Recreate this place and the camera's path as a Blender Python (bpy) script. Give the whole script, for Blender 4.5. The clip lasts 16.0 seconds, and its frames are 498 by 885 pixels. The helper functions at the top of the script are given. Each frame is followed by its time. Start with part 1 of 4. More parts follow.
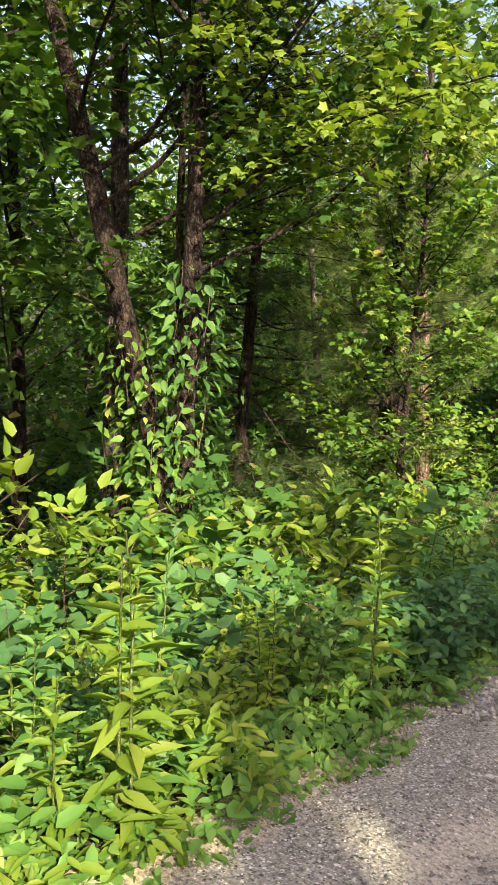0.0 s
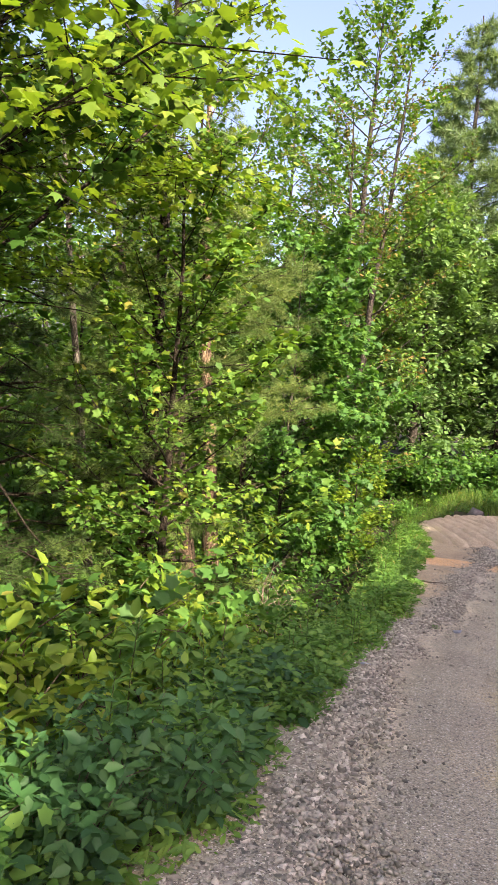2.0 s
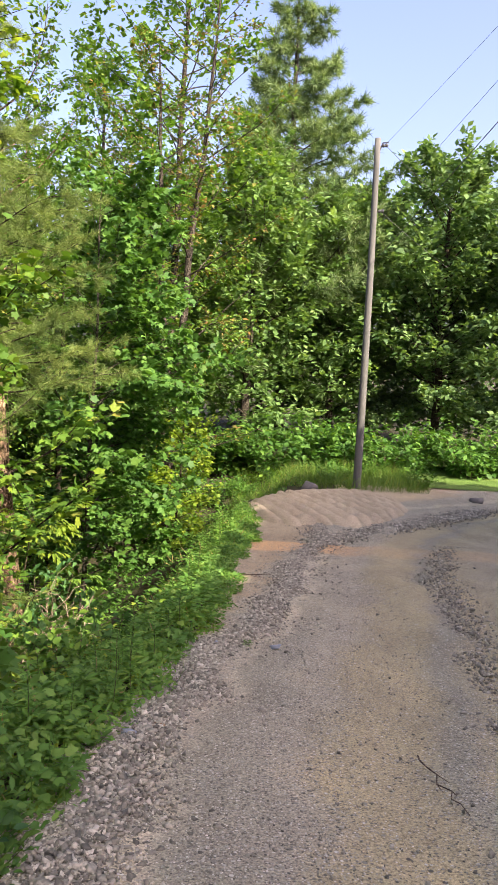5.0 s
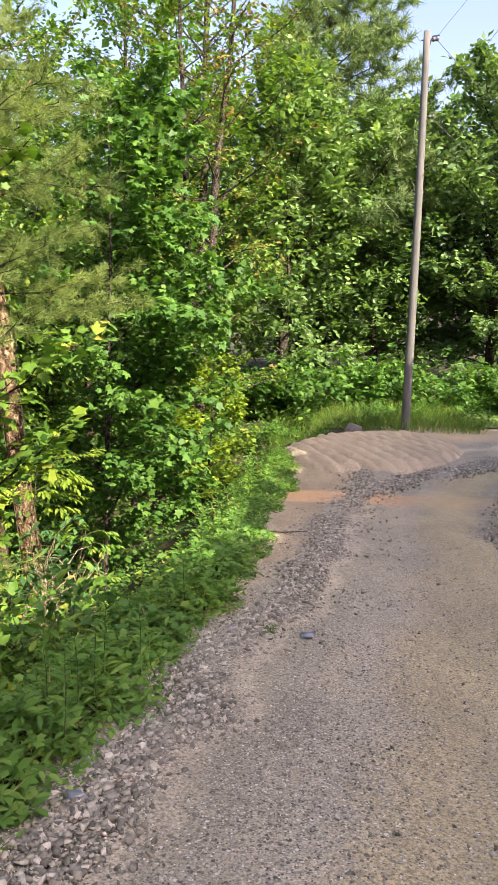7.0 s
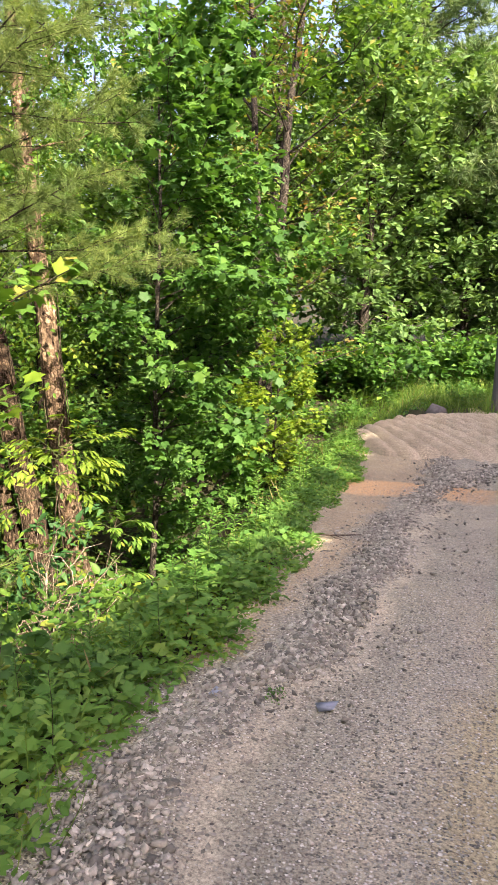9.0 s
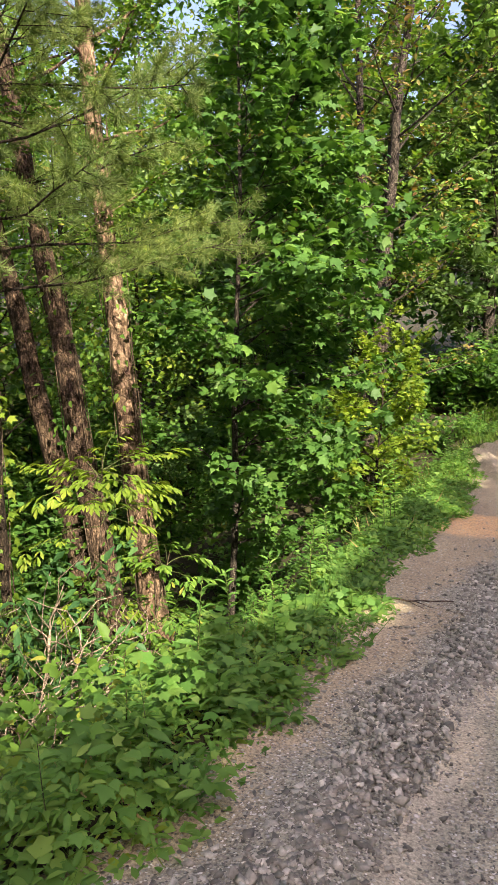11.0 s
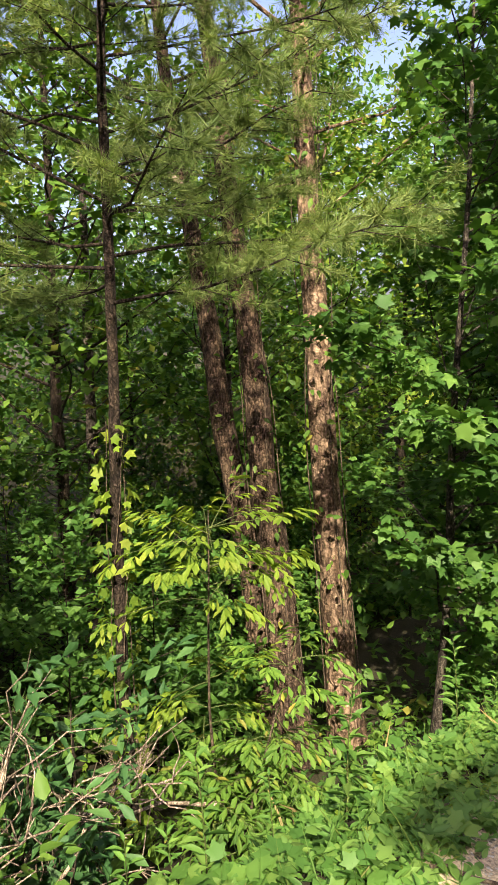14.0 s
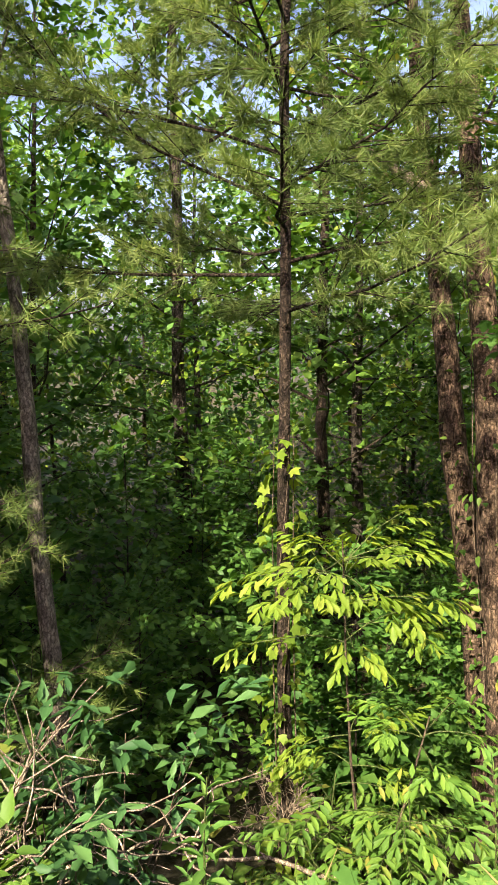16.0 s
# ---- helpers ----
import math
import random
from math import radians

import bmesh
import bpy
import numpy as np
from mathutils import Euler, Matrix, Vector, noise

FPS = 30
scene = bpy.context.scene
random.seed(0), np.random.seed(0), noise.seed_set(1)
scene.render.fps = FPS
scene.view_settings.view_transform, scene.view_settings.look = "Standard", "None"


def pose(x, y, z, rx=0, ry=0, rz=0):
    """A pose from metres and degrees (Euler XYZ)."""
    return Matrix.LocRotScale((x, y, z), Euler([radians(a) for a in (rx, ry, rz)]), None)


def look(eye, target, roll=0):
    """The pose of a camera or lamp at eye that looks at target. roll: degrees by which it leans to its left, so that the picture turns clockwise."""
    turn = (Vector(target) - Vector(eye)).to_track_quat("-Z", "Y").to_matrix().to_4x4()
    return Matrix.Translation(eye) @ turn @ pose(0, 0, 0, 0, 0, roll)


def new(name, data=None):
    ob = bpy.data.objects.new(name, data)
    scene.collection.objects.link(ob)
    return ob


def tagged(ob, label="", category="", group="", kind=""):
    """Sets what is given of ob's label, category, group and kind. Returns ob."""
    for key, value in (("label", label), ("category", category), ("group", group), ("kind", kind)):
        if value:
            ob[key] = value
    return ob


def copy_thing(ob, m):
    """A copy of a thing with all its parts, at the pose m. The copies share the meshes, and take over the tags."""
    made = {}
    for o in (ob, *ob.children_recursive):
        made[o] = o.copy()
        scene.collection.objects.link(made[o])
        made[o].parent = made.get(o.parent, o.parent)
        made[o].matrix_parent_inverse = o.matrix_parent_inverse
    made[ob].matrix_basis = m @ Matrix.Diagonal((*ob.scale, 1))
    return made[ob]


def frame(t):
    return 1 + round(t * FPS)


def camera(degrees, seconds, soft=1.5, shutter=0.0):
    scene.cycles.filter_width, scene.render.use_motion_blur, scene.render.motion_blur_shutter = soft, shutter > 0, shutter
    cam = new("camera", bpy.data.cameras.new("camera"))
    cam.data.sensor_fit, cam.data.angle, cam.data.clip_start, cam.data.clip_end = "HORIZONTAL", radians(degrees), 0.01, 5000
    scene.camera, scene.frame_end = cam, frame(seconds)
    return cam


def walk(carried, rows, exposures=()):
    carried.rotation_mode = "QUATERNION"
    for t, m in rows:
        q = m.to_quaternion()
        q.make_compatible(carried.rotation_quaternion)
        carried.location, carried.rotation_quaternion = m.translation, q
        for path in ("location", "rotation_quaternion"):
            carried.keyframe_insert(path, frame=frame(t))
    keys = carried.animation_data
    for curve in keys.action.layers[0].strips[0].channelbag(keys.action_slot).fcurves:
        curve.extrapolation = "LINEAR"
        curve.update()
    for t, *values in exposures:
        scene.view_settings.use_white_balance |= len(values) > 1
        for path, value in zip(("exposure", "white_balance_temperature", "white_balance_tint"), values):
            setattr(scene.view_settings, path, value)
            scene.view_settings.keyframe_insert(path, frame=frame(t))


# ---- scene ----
cam = camera(37.1, 16.0, soft=1.1)
METRES, EYE, TILT, LEAN, TURN = 13.0, 1.55, 0.0, 0.0, 27.6
ROWS = [
    (0.0, 0.0, 0.0, 0.0, 0.55, -11.53, -2.71),
    (0.5, 0.0187, 0.0227, -0.0011, -3.12, -9.07, -3.52),
    (1.0, 0.0347, 0.0472, -0.0041, -6.95, -7.33, -4.18),
    (1.5, 0.0554, 0.0675, -0.007, -10.48, -6.3, -4.34),
    (2.0, 0.0723, 0.0909, -0.0109, -13.6, -5.25, -4.03),
    (2.5, 0.0896, 0.1139, -0.0104, -16.46, -4.42, -3.6),
    (3.0, 0.1094, 0.1367, -0.012, -19.5, -4.29, -3.28),
    (3.5, 0.1258, 0.1632, -0.0178, -22.25, -4.88, -3.39),
    (4.0, 0.1447, 0.1858, -0.0239, -24.48, -5.43, -3.81),
    (6.5, 0.2258, 0.3118, -0.05, -26.05, -8.6, -1.73),
    (7.0, 0.2423, 0.3364, -0.056, -22.52, -10.37, -0.99),
    (7.5, 0.2546, 0.3606, -0.0592, -18.99, -11.42, -0.22),
    (8.0, 0.2767, 0.3817, -0.0665, -17.13, -11.93, 0.29),
    (8.5, 0.2969, 0.4077, -0.0733, -16.76, -12.14, -0.24),
    (9.0, 0.3158, 0.4318, -0.076, -15.7, -12.0, -0.75),
    (9.5, 0.3333, 0.4574, -0.0793, -13.27, -11.49, -0.2),
    (10.0, 0.35, 0.4861, -0.0839, -9.92, -11.1, 0.64),
    (12.5, 0.4439, 0.6228, -0.1004, 0.2, -11.25, -1.21),
    (13.0, 0.4627, 0.6541, -0.1037, 5.14, -10.44, -1.21),
    (13.5, 0.4746, 0.6859, -0.107, 11.29, -9.16, -0.57),
    (14.0, 0.4928, 0.7123, -0.1106, 18.36, -8.13, 0.69),
    (14.5, 0.5137, 0.7378, -0.111, 25.92, -7.98, 1.53),
    (15.0, 0.5319, 0.7639, -0.112, 33.27, -7.89, 1.5),
    (15.5, 0.5506, 0.7832, -0.1139, 39.56, -7.11, 0.79),
    (16.0, 0.566, 0.8081, -0.1192, 44.43, -6.24, 0.31),
]
walk(cam, [(t, pose(0, 0, EYE, TILT, LEAN, TURN) @ pose(METRES * x, METRES * y, METRES * z, 90 + pitch, roll, yaw)) for t, x, y, z, yaw, pitch, roll in ROWS],
     exposures=[(0.0, 1.6), (2.0, 1.76), (4.0, 1.64), (6.5, 1.72), (8.5, 1.96), (10.0, 1.66), (12.5, 1.46), (14.2, 1.42), (16.0, 1.74)])

# ---- world, sun, exposure ----
SUN_AZ, SUN_EL = radians(-42), radians(40)      # azimuth counted from +x towards +y
world = bpy.data.worlds.new("world")
scene.world = world
world.use_nodes = True
wn = world.node_tree.nodes
sky = wn.new("ShaderNodeTexSky")
sky.sky_type, sky.sun_disc = "NISHITA", False
sky.sun_elevation, sky.sun_rotation = SUN_EL, radians(90) - SUN_AZ
sky.air_density, sky.dust_density, sky.ozone_density = 1.0, 5.0, 2.5
wn["Background"].inputs["Strength"].default_value = 0.135
haze = wn.new("ShaderNodeMix")
haze.data_type, haze.blend_type = "RGBA", "MULTIPLY"
haze.inputs[0].default_value, haze.inputs[7].default_value = 1.0, (1.2, 1.0, 1.1, 1)      # a milky summer sky
world.node_tree.links.new(sky.outputs[0], haze.inputs[6])
world.node_tree.links.new(haze.outputs[2], wn["Background"].inputs["Color"])
sun = new("sun", bpy.data.lights.new("sun", "SUN"))
sun.data.energy, sun.data.angle, sun.data.color = 5.0, radians(0.6), (1.0, 0.885, 0.67)
SUN_DIR = Vector((math.cos(SUN_AZ) * math.cos(SUN_EL), math.sin(SUN_AZ) * math.cos(SUN_EL), math.sin(SUN_EL)))
sun.matrix_world = look(SUN_DIR * 60, (0, 0, 0))


# ---- materials ----
def material(name):
    m = bpy.data.materials.new(name)
    m.use_nodes = True
    return m, m.node_tree.nodes, m.node_tree.links, m.node_tree.nodes["Principled BSDF"]


def ramp(nodes, links, source, stops):
    r = nodes.new("ShaderNodeValToRGB")
    e = r.color_ramp.elements
    while len(e) < len(stops):
        e.new(0.5)
    for i, (p, c) in enumerate(stops):
        e[i].position, e[i].color = p, (*c, 1)
    links.new(source, r.inputs[0])
    return r.outputs[0]


def noise_tex(nodes, links, scale, detail=4, rough=0.6, stretch=None):
    tex = nodes.new("ShaderNodeTexNoise")
    tex.inputs["Scale"].default_value, tex.inputs["Detail"].default_value, tex.inputs["Roughness"].default_value = scale, detail, rough
    co = nodes.new("ShaderNodeNewGeometry").outputs["Position"]
    if stretch:
        v = nodes.new("ShaderNodeVectorMath")
        v.operation = "MULTIPLY"
        v.inputs[1].default_value = stretch
        links.new(co, v.inputs[0])
        co = v.outputs[0]
    links.new(co, tex.inputs["Vector"])
    return tex.outputs["Fac"]


def mixed(nodes, links, fac, a, b, mode="MIX"):
    m = nodes.new("ShaderNodeMix")
    m.data_type, m.blend_type = "RGBA", mode
    if isinstance(fac, float):
        m.inputs[0].default_value = fac
    else:
        links.new(fac, m.inputs[0])
    for i, c in ((6, a), (7, b)):
        if isinstance(c, tuple):
            m.inputs[i].default_value = (*c, 1)
        else:
            links.new(c, m.inputs[i])
    return m.outputs[2]


def bump(nodes, links, bsdf, height, strength, distance):
    b = nodes.new("ShaderNodeBump")
    b.inputs["Strength"].default_value, b.inputs["Distance"].default_value = strength, distance
    links.new(height, b.inputs["Height"])
    links.new(b.outputs[0], bsdf.inputs["Normal"])


def leaf_material(name, stops, translucent=0.34, rough=0.52, patch=0.9):
    """Leaves: each one its own shade, light shining through them."""
    m, n, l, p = material(name)
    geo = n.new("ShaderNodeNewGeometry")
    col = ramp(n, l, geo.outputs["Random Per Island"], stops)
    big = noise_tex(n, l, patch, 2)
    tone = ramp(n, l, big, [(0.3, (0.62, 0.68, 0.6)), (0.7, (1.25, 1.2, 1.0))])
    col = mixed(n, l, 1.0, col, tone, "MULTIPLY")
    l.new(col, p.inputs["Base Color"])
    p.inputs["Roughness"].default_value = rough
    p.inputs["Specular IOR Level"].default_value = 0.22
    tr = n.new("ShaderNodeBsdfTranslucent")
    warm = mixed(n, l, 1.0, col, (1.45, 1.45, 0.62), "MULTIPLY")
    l.new(warm, tr.inputs["Color"])
    mx = n.new("ShaderNodeMixShader")
    mx.inputs[0].default_value = translucent
    l.new(p.outputs[0], mx.inputs[1])
    l.new(tr.outputs[0], mx.inputs[2])
    l.new(mx.outputs[0], n["Material Output"].inputs["Surface"])
    return m


LEAF = leaf_material("leaf_green", [(0.0, (0.064, 0.14, 0.024)), (0.55, (0.105, 0.2, 0.034)), (0.93, (0.155, 0.255, 0.046)), (1.0, (0.28, 0.25, 0.06))])
LEAF_DARK = leaf_material("leaf_dark_green", [(0.0, (0.04, 0.095, 0.018)), (0.6, (0.062, 0.13, 0.024)), (1.0, (0.095, 0.17, 0.032))], 0.3)
LEAF_MAPLE = leaf_material("leaf_maple_green", [(0.0, (0.05, 0.125, 0.03)), (0.6, (0.082, 0.18, 0.04)), (1.0, (0.125, 0.235, 0.052))], 0.36)
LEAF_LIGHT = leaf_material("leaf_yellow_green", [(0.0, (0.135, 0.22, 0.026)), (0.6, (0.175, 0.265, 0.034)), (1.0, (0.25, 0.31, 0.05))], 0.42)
LEAF_VERGE = leaf_material("leaf_verge_green", [(0.0, (0.09, 0.2, 0.042)), (0.6, (0.135, 0.265, 0.058)), (1.0, (0.2, 0.32, 0.075))], 0.36)
# far leaves, paler and bluer: sun and distance haze put into the colour
LEAF_HAZY = leaf_material("leaf_hazy_green", [(0.0, (0.09, 0.165, 0.058)), (0.6, (0.13, 0.225, 0.08)), (1.0, (0.185, 0.285, 0.11))], 0.34)
LEAF_FADED = leaf_material("leaf_faded_brown", [(0.0, (0.1, 0.13, 0.03)), (0.6, (0.17, 0.15, 0.05)), (1.0, (0.25, 0.15, 0.06))], 0.3)
# the blue-green is partly the shade on these plants, put into the leaf colour
LEAF_BLUE_SHADED = leaf_material("leaf_blue_green_shaded", [(0.0, (0.04, 0.105, 0.04)), (0.6, (0.06, 0.145, 0.05)), (1.0, (0.09, 0.18, 0.06))], 0.3)
NEEDLE = leaf_material("pine_needle", [(0.0, (0.09, 0.14, 0.04)), (0.6, (0.14, 0.2, 0.06)), (1.0, (0.21, 0.26, 0.09))], 0.25, 0.5)
# needles of the far pine, with the haze over them mixed into the tint
NEEDLE_HAZY = leaf_material("pine_needle_hazy", [(0.0, (0.1, 0.16, 0.075)), (0.6, (0.15, 0.22, 0.105)), (1.0, (0.21, 0.28, 0.14))], 0.3, 0.5)
NEEDLE_DARK = leaf_material("hemlock_needle", [(0.0, (0.03, 0.06, 0.018)), (0.6, (0.055, 0.095, 0.028)), (1.0, (0.09, 0.13, 0.04))], 0.2, 0.5)
LEAF_DULL = leaf_material("leaf_dull_green", [(0.0, (0.075, 0.14, 0.062)), (0.6, (0.115, 0.2, 0.085)), (1.0, (0.165, 0.25, 0.11))], 0.34)
GRASS = leaf_material("grass_blade", [(0.0, (0.08, 0.165, 0.03)), (0.7, (0.14, 0.235, 0.045)), (0.95, (0.2, 0.26, 0.07)), (1.0, (0.3, 0.26, 0.12))], 0.35)
STRAW = leaf_material("dry_straw", [(0.0, (0.3, 0.22, 0.1)), (1.0, (0.42, 0.33, 0.17))], 0.2, 0.7)


def bark_material(name, dark, light, scale=9.0, rough=0.9, depth=0.03):
    m, n, l, p = material(name)
    ridge = noise_tex(n, l, scale * 2.6, 7, 0.72, (1, 1, 0.3))
    flakes = noise_tex(n, l, scale * 0.8, 4, 0.7, (1, 1, 0.55))
    col = ramp(n, l, ridge, [(0.4, dark), (0.6, light)])
    tone = ramp(n, l, flakes, [(0.4, (0.5, 0.47, 0.45)), (0.5, (0.85, 0.82, 0.8)), (0.62, (1.3, 1.25, 1.15))])
    col = mixed(n, l, 1.0, col, tone, "MULTIPLY")
    # plates of bark with dark cracks between them
    warp = n.new("ShaderNodeVectorMath")
    warp.operation = "MULTIPLY_ADD"
    warp.inputs[1].default_value = (1, 1, 0.38)
    wob = n.new("ShaderNodeTexNoise")
    wob.inputs["Scale"].default_value, wob.inputs["Detail"].default_value = scale * 1.5, 4
    geo = n.new("ShaderNodeNewGeometry")
    l.new(geo.outputs["Position"], wob.inputs["Vector"])
    amount = n.new("ShaderNodeVectorMath")
    amount.operation = "SCALE"
    amount.inputs["Scale"].default_value = 0.9 / scale
    l.new(wob.outputs["Color"], amount.inputs[0])
    l.new(geo.outputs["Position"], warp.inputs[0])
    l.new(amount.outputs[0], warp.inputs[2])
    plate = n.new("ShaderNodeTexVoronoi")
    plate.feature = "DISTANCE_TO_EDGE"
    plate.inputs["Scale"].default_value = scale * 1.9
    l.new(warp.outputs[0], plate.inputs["Vector"])
    crack = ramp(n, l, plate.outputs["Distance"], [(0.0, (0.22, 0.2, 0.19)), (0.16, (1, 1, 1))])
    l.new(mixed(n, l, 0.85, col, crack, "MULTIPLY"), p.inputs["Base Color"])
    p.inputs["Roughness"].default_value = rough
    p.inputs["Specular IOR Level"].default_value = 0.2
    both = n.new("ShaderNodeMath")
    both.operation = "MULTIPLY_ADD"
    both.inputs[1].default_value = 2.0
    l.new(plate.outputs["Distance"], both.inputs[0])
    l.new(ridge, both.inputs[2])
    bump(n, l, p, both.outputs[0], 1.0, depth)
    return m


BARK = bark_material("bark_brown", (0.05, 0.034, 0.024), (0.19, 0.135, 0.095))
BARK_GREY = bark_material("bark_grey", (0.045, 0.04, 0.033), (0.14, 0.12, 0.1), 12)
BARK_SMOOTH = bark_material("bark_smooth_grey", (0.15, 0.13, 0.108), (0.31, 0.28, 0.235), 14, 0.85, 0.012)
BARK_DARK = bark_material("bark_dark", (0.025, 0.019, 0.015), (0.09, 0.068, 0.05), 12)
# large dark blotches here are bark cracks and painted leaf shadow together
BARK_PALE = bark_material("bark_pale_tan", (0.13, 0.085, 0.055), (0.38, 0.275, 0.19), 5, 0.9, 0.04)
TWIG = bark_material("twig_grey", (0.09, 0.065, 0.045), (0.2, 0.16, 0.12), 30, 0.9, 0.005)
DEADWOOD = bark_material("dead_wood_pale", (0.26, 0.2, 0.15), (0.52, 0.44, 0.35), 26, 0.9, 0.006)
STEM = bark_material("green_stem", (0.07, 0.11, 0.03), (0.16, 0.2, 0.06), 40, 0.6, 0.002)


def soil_material(name, stops, speck_scale, speck_colour, speck_at, rough=0.95, pale=0.86):
    """Earth or gravel: broad patches, grain, and small pale stones in it."""
    m, n, l, p = material(name)
    broad = noise_tex(n, l, 0.7, 5, 0.62, (1.6, 0.7, 1))
    fine = noise_tex(n, l, 34, 7, 0.75)
    col = ramp(n, l, broad, stops)
    grain = ramp(n, l, fine, [(0.34, (0.45, 0.44, 0.43)), (0.5, (0.97, 0.96, 0.95)), (0.66, (1.5, 1.48, 1.46))])
    col = mixed(n, l, 1.0, col, grain, "MULTIPLY")
    v = n.new("ShaderNodeTexVoronoi")
    v.inputs["Scale"].default_value = speck_scale
    l.new(n.new("ShaderNodeNewGeometry").outputs["Position"], v.inputs["Vector"])
    spots = ramp(n, l, v.outputs["Distance"], [(0.0, (1, 1, 1)), (speck_at, (0, 0, 0))])
    some = ramp(n, l, noise_tex(n, l, 3.1, 3, 0.6), [(0.3, (0, 0, 0)), (0.5, (1, 1, 1))])
    mask = mixed(n, l, 1.0, spots, some, "MULTIPLY")
    stone = mixed(n, l, 0.55, v.outputs["Color"], speck_colour)
    sep = n.new("ShaderNodeHueSaturation")
    sep.inputs["Saturation"].default_value = 0.18
    sep.inputs["Value"].default_value = pale
    l.new(stone, sep.inputs["Color"])
    bw = n.new("ShaderNodeRGBToBW")
    l.new(mask, bw.inputs[0])
    l.new(mixed(n, l, bw.outputs[0], col, sep.outputs[0]), p.inputs["Base Color"])
    p.inputs["Roughness"].default_value = rough
    p.inputs["Specular IOR Level"].default_value = 0.2
    add = n.new("ShaderNodeMath")
    add.operation = "ADD"
    l.new(fine, add.inputs[0])
    l.new(bw.outputs[0], add.inputs[1])
    bump(n, l, p, add.outputs[0], 0.9, 0.016)
    return m


def road_material():
    """A packed gravel drive: dirt margin, windrow of loose stone, sandy strips, worn wheel tracks (u: metres from the windrow, v: along the drive)."""
    m, n, l, p = material("gravel_road")
    uv = n.new("ShaderNodeSeparateXYZ")
    l.new(n.new("ShaderNodeUVMap").outputs[0], uv.inputs[0])

    def calc(op, a, b, c=None):
        k = n.new("ShaderNodeMath")
        k.operation = op
        for i, v in enumerate((a, b, c)):
            if v is None:
                continue
            if isinstance(v, (int, float)):
                k.inputs[i].default_value = v
            else:
                l.new(v, k.inputs[i])
        return k.outputs[0]
    wander = calc("SUBTRACT", noise_tex(n, l, 1.9, 6, 0.7), 0.5)
    across = calc("MULTIPLY_ADD", wander, 0.11, calc("MULTIPLY_ADD", uv.outputs[0], 0.2, 0.2))
    dirt, grey, sand, tan = (0.4, 0.335, 0.215), (0.335, 0.318, 0.232), (0.44, 0.405, 0.295), (0.435, 0.38, 0.23)
    col = ramp(n, l, across, [(0.12, dirt), (0.155, grey), (0.225, grey), (0.238, sand), (0.254, sand), (0.27, grey), (0.37, (0.41, 0.375, 0.275)), (0.42, tan), (0.52, tan), (0.56, grey), (0.62, tan), (0.8, (0.43, 0.38, 0.265))])
    stony = ramp(n, l, across, [(0.12, (0.3, 0.3, 0.3)), (0.155, (1, 1, 1)), (0.225, (1, 1, 1)), (0.24, (0.2, 0.2, 0.2)), (0.262, (0.2, 0.2, 0.2)), (0.29, (0.8, 0.8, 0.8)), (0.4, (0.65, 0.65, 0.65)), (0.45, (0.28, 0.28, 0.28)), (0.52, (0.3, 0.3, 0.3)), (0.57, (0.7, 0.7, 0.7)), (0.64, (0.3, 0.3, 0.3))])
    broad = ramp(n, l, noise_tex(n, l, 0.8, 6, 0.68, (1.5, 0.7, 1)), [(0.3, (0.72, 0.72, 0.74)), (0.55, (1, 1, 1)), (0.72, (1.25, 1.2, 1.1))])
    col = mixed(n, l, 1.0, col, broad, "MULTIPLY")
    # fresh orange clay pushed over the drive at the bend, painted as sunlit
    along = calc("MULTIPLY_ADD", wander, 0.5, uv.outputs[1])
    sunlit_clay = ramp(n, l, calc("MULTIPLY_ADD", along, 0.1, -1.0), [(0.54, (0, 0, 0)), (0.56, (0.9, 0.9, 0.9)), (0.645, (1, 1, 1)), (0.66, (0, 0, 0))])
    # past the clay only a thin strip of painted sunlight crosses the drive
    near = ramp(n, l, across, [(0.0, (1, 1, 1)), (0.3, (0.95, 0.95, 0.95)), (0.42, (0.25, 0.25, 0.25)), (0.9, (0.35, 0.35, 0.35))])
    col = mixed(n, l, mixed(n, l, 1.0, sunlit_clay, near, "MULTIPLY"), col, (0.62, 0.4, 0.2))
    fine = noise_tex(n, l, 70, 6, 0.75)
    col = mixed(n, l, 1.0, col, ramp(n, l, fine, [(0.34, (0.38, 0.37, 0.36)), (0.5, (0.98, 0.97, 0.95)), (0.66, (1.6, 1.58, 1.52))]), "MULTIPLY")
    height = calc("MULTIPLY", fine, 0.35)
    pos = n.new("ShaderNodeNewGeometry").outputs["Position"]
    for scale, size in ((26, 0.34), (48, 0.42), (95, 0.5)):
        v = n.new("ShaderNodeTexVoronoi")
        v.inputs["Scale"].default_value = scale
        l.new(pos, v.inputs["Vector"])
        cell = n.new("ShaderNodeSeparateColor")
        l.new(v.outputs["Color"], cell.inputs[0])
        # only some cells hold a stone, more of them where the drive is stony
        has = calc("LESS_THAN", cell.outputs[0], calc("MULTIPLY", stony, 0.85 if scale > 30 else 0.4))
        inside = calc("SMOOTH_MIN", calc("MULTIPLY", calc("MAXIMUM", calc("SUBTRACT", size, v.outputs["Distance"]), 0.0), 9.0), 1.0, 0.2)
        mask = calc("MULTIPLY", has, calc("MINIMUM", inside, 1.0))
        stone = ramp(n, l, cell.outputs[1], [(0.0, (0.1, 0.095, 0.075)), (0.45, (0.29, 0.278, 0.218)), (0.8, (0.47, 0.45, 0.355)), (1.0, (0.74, 0.71, 0.6))])
        col = mixed(n, l, mask, col, stone)
        height = calc("MULTIPLY_ADD", mask, 30.0 / scale, height)
    l.new(col, p.inputs["Base Color"])
    p.inputs["Roughness"].default_value = 0.93
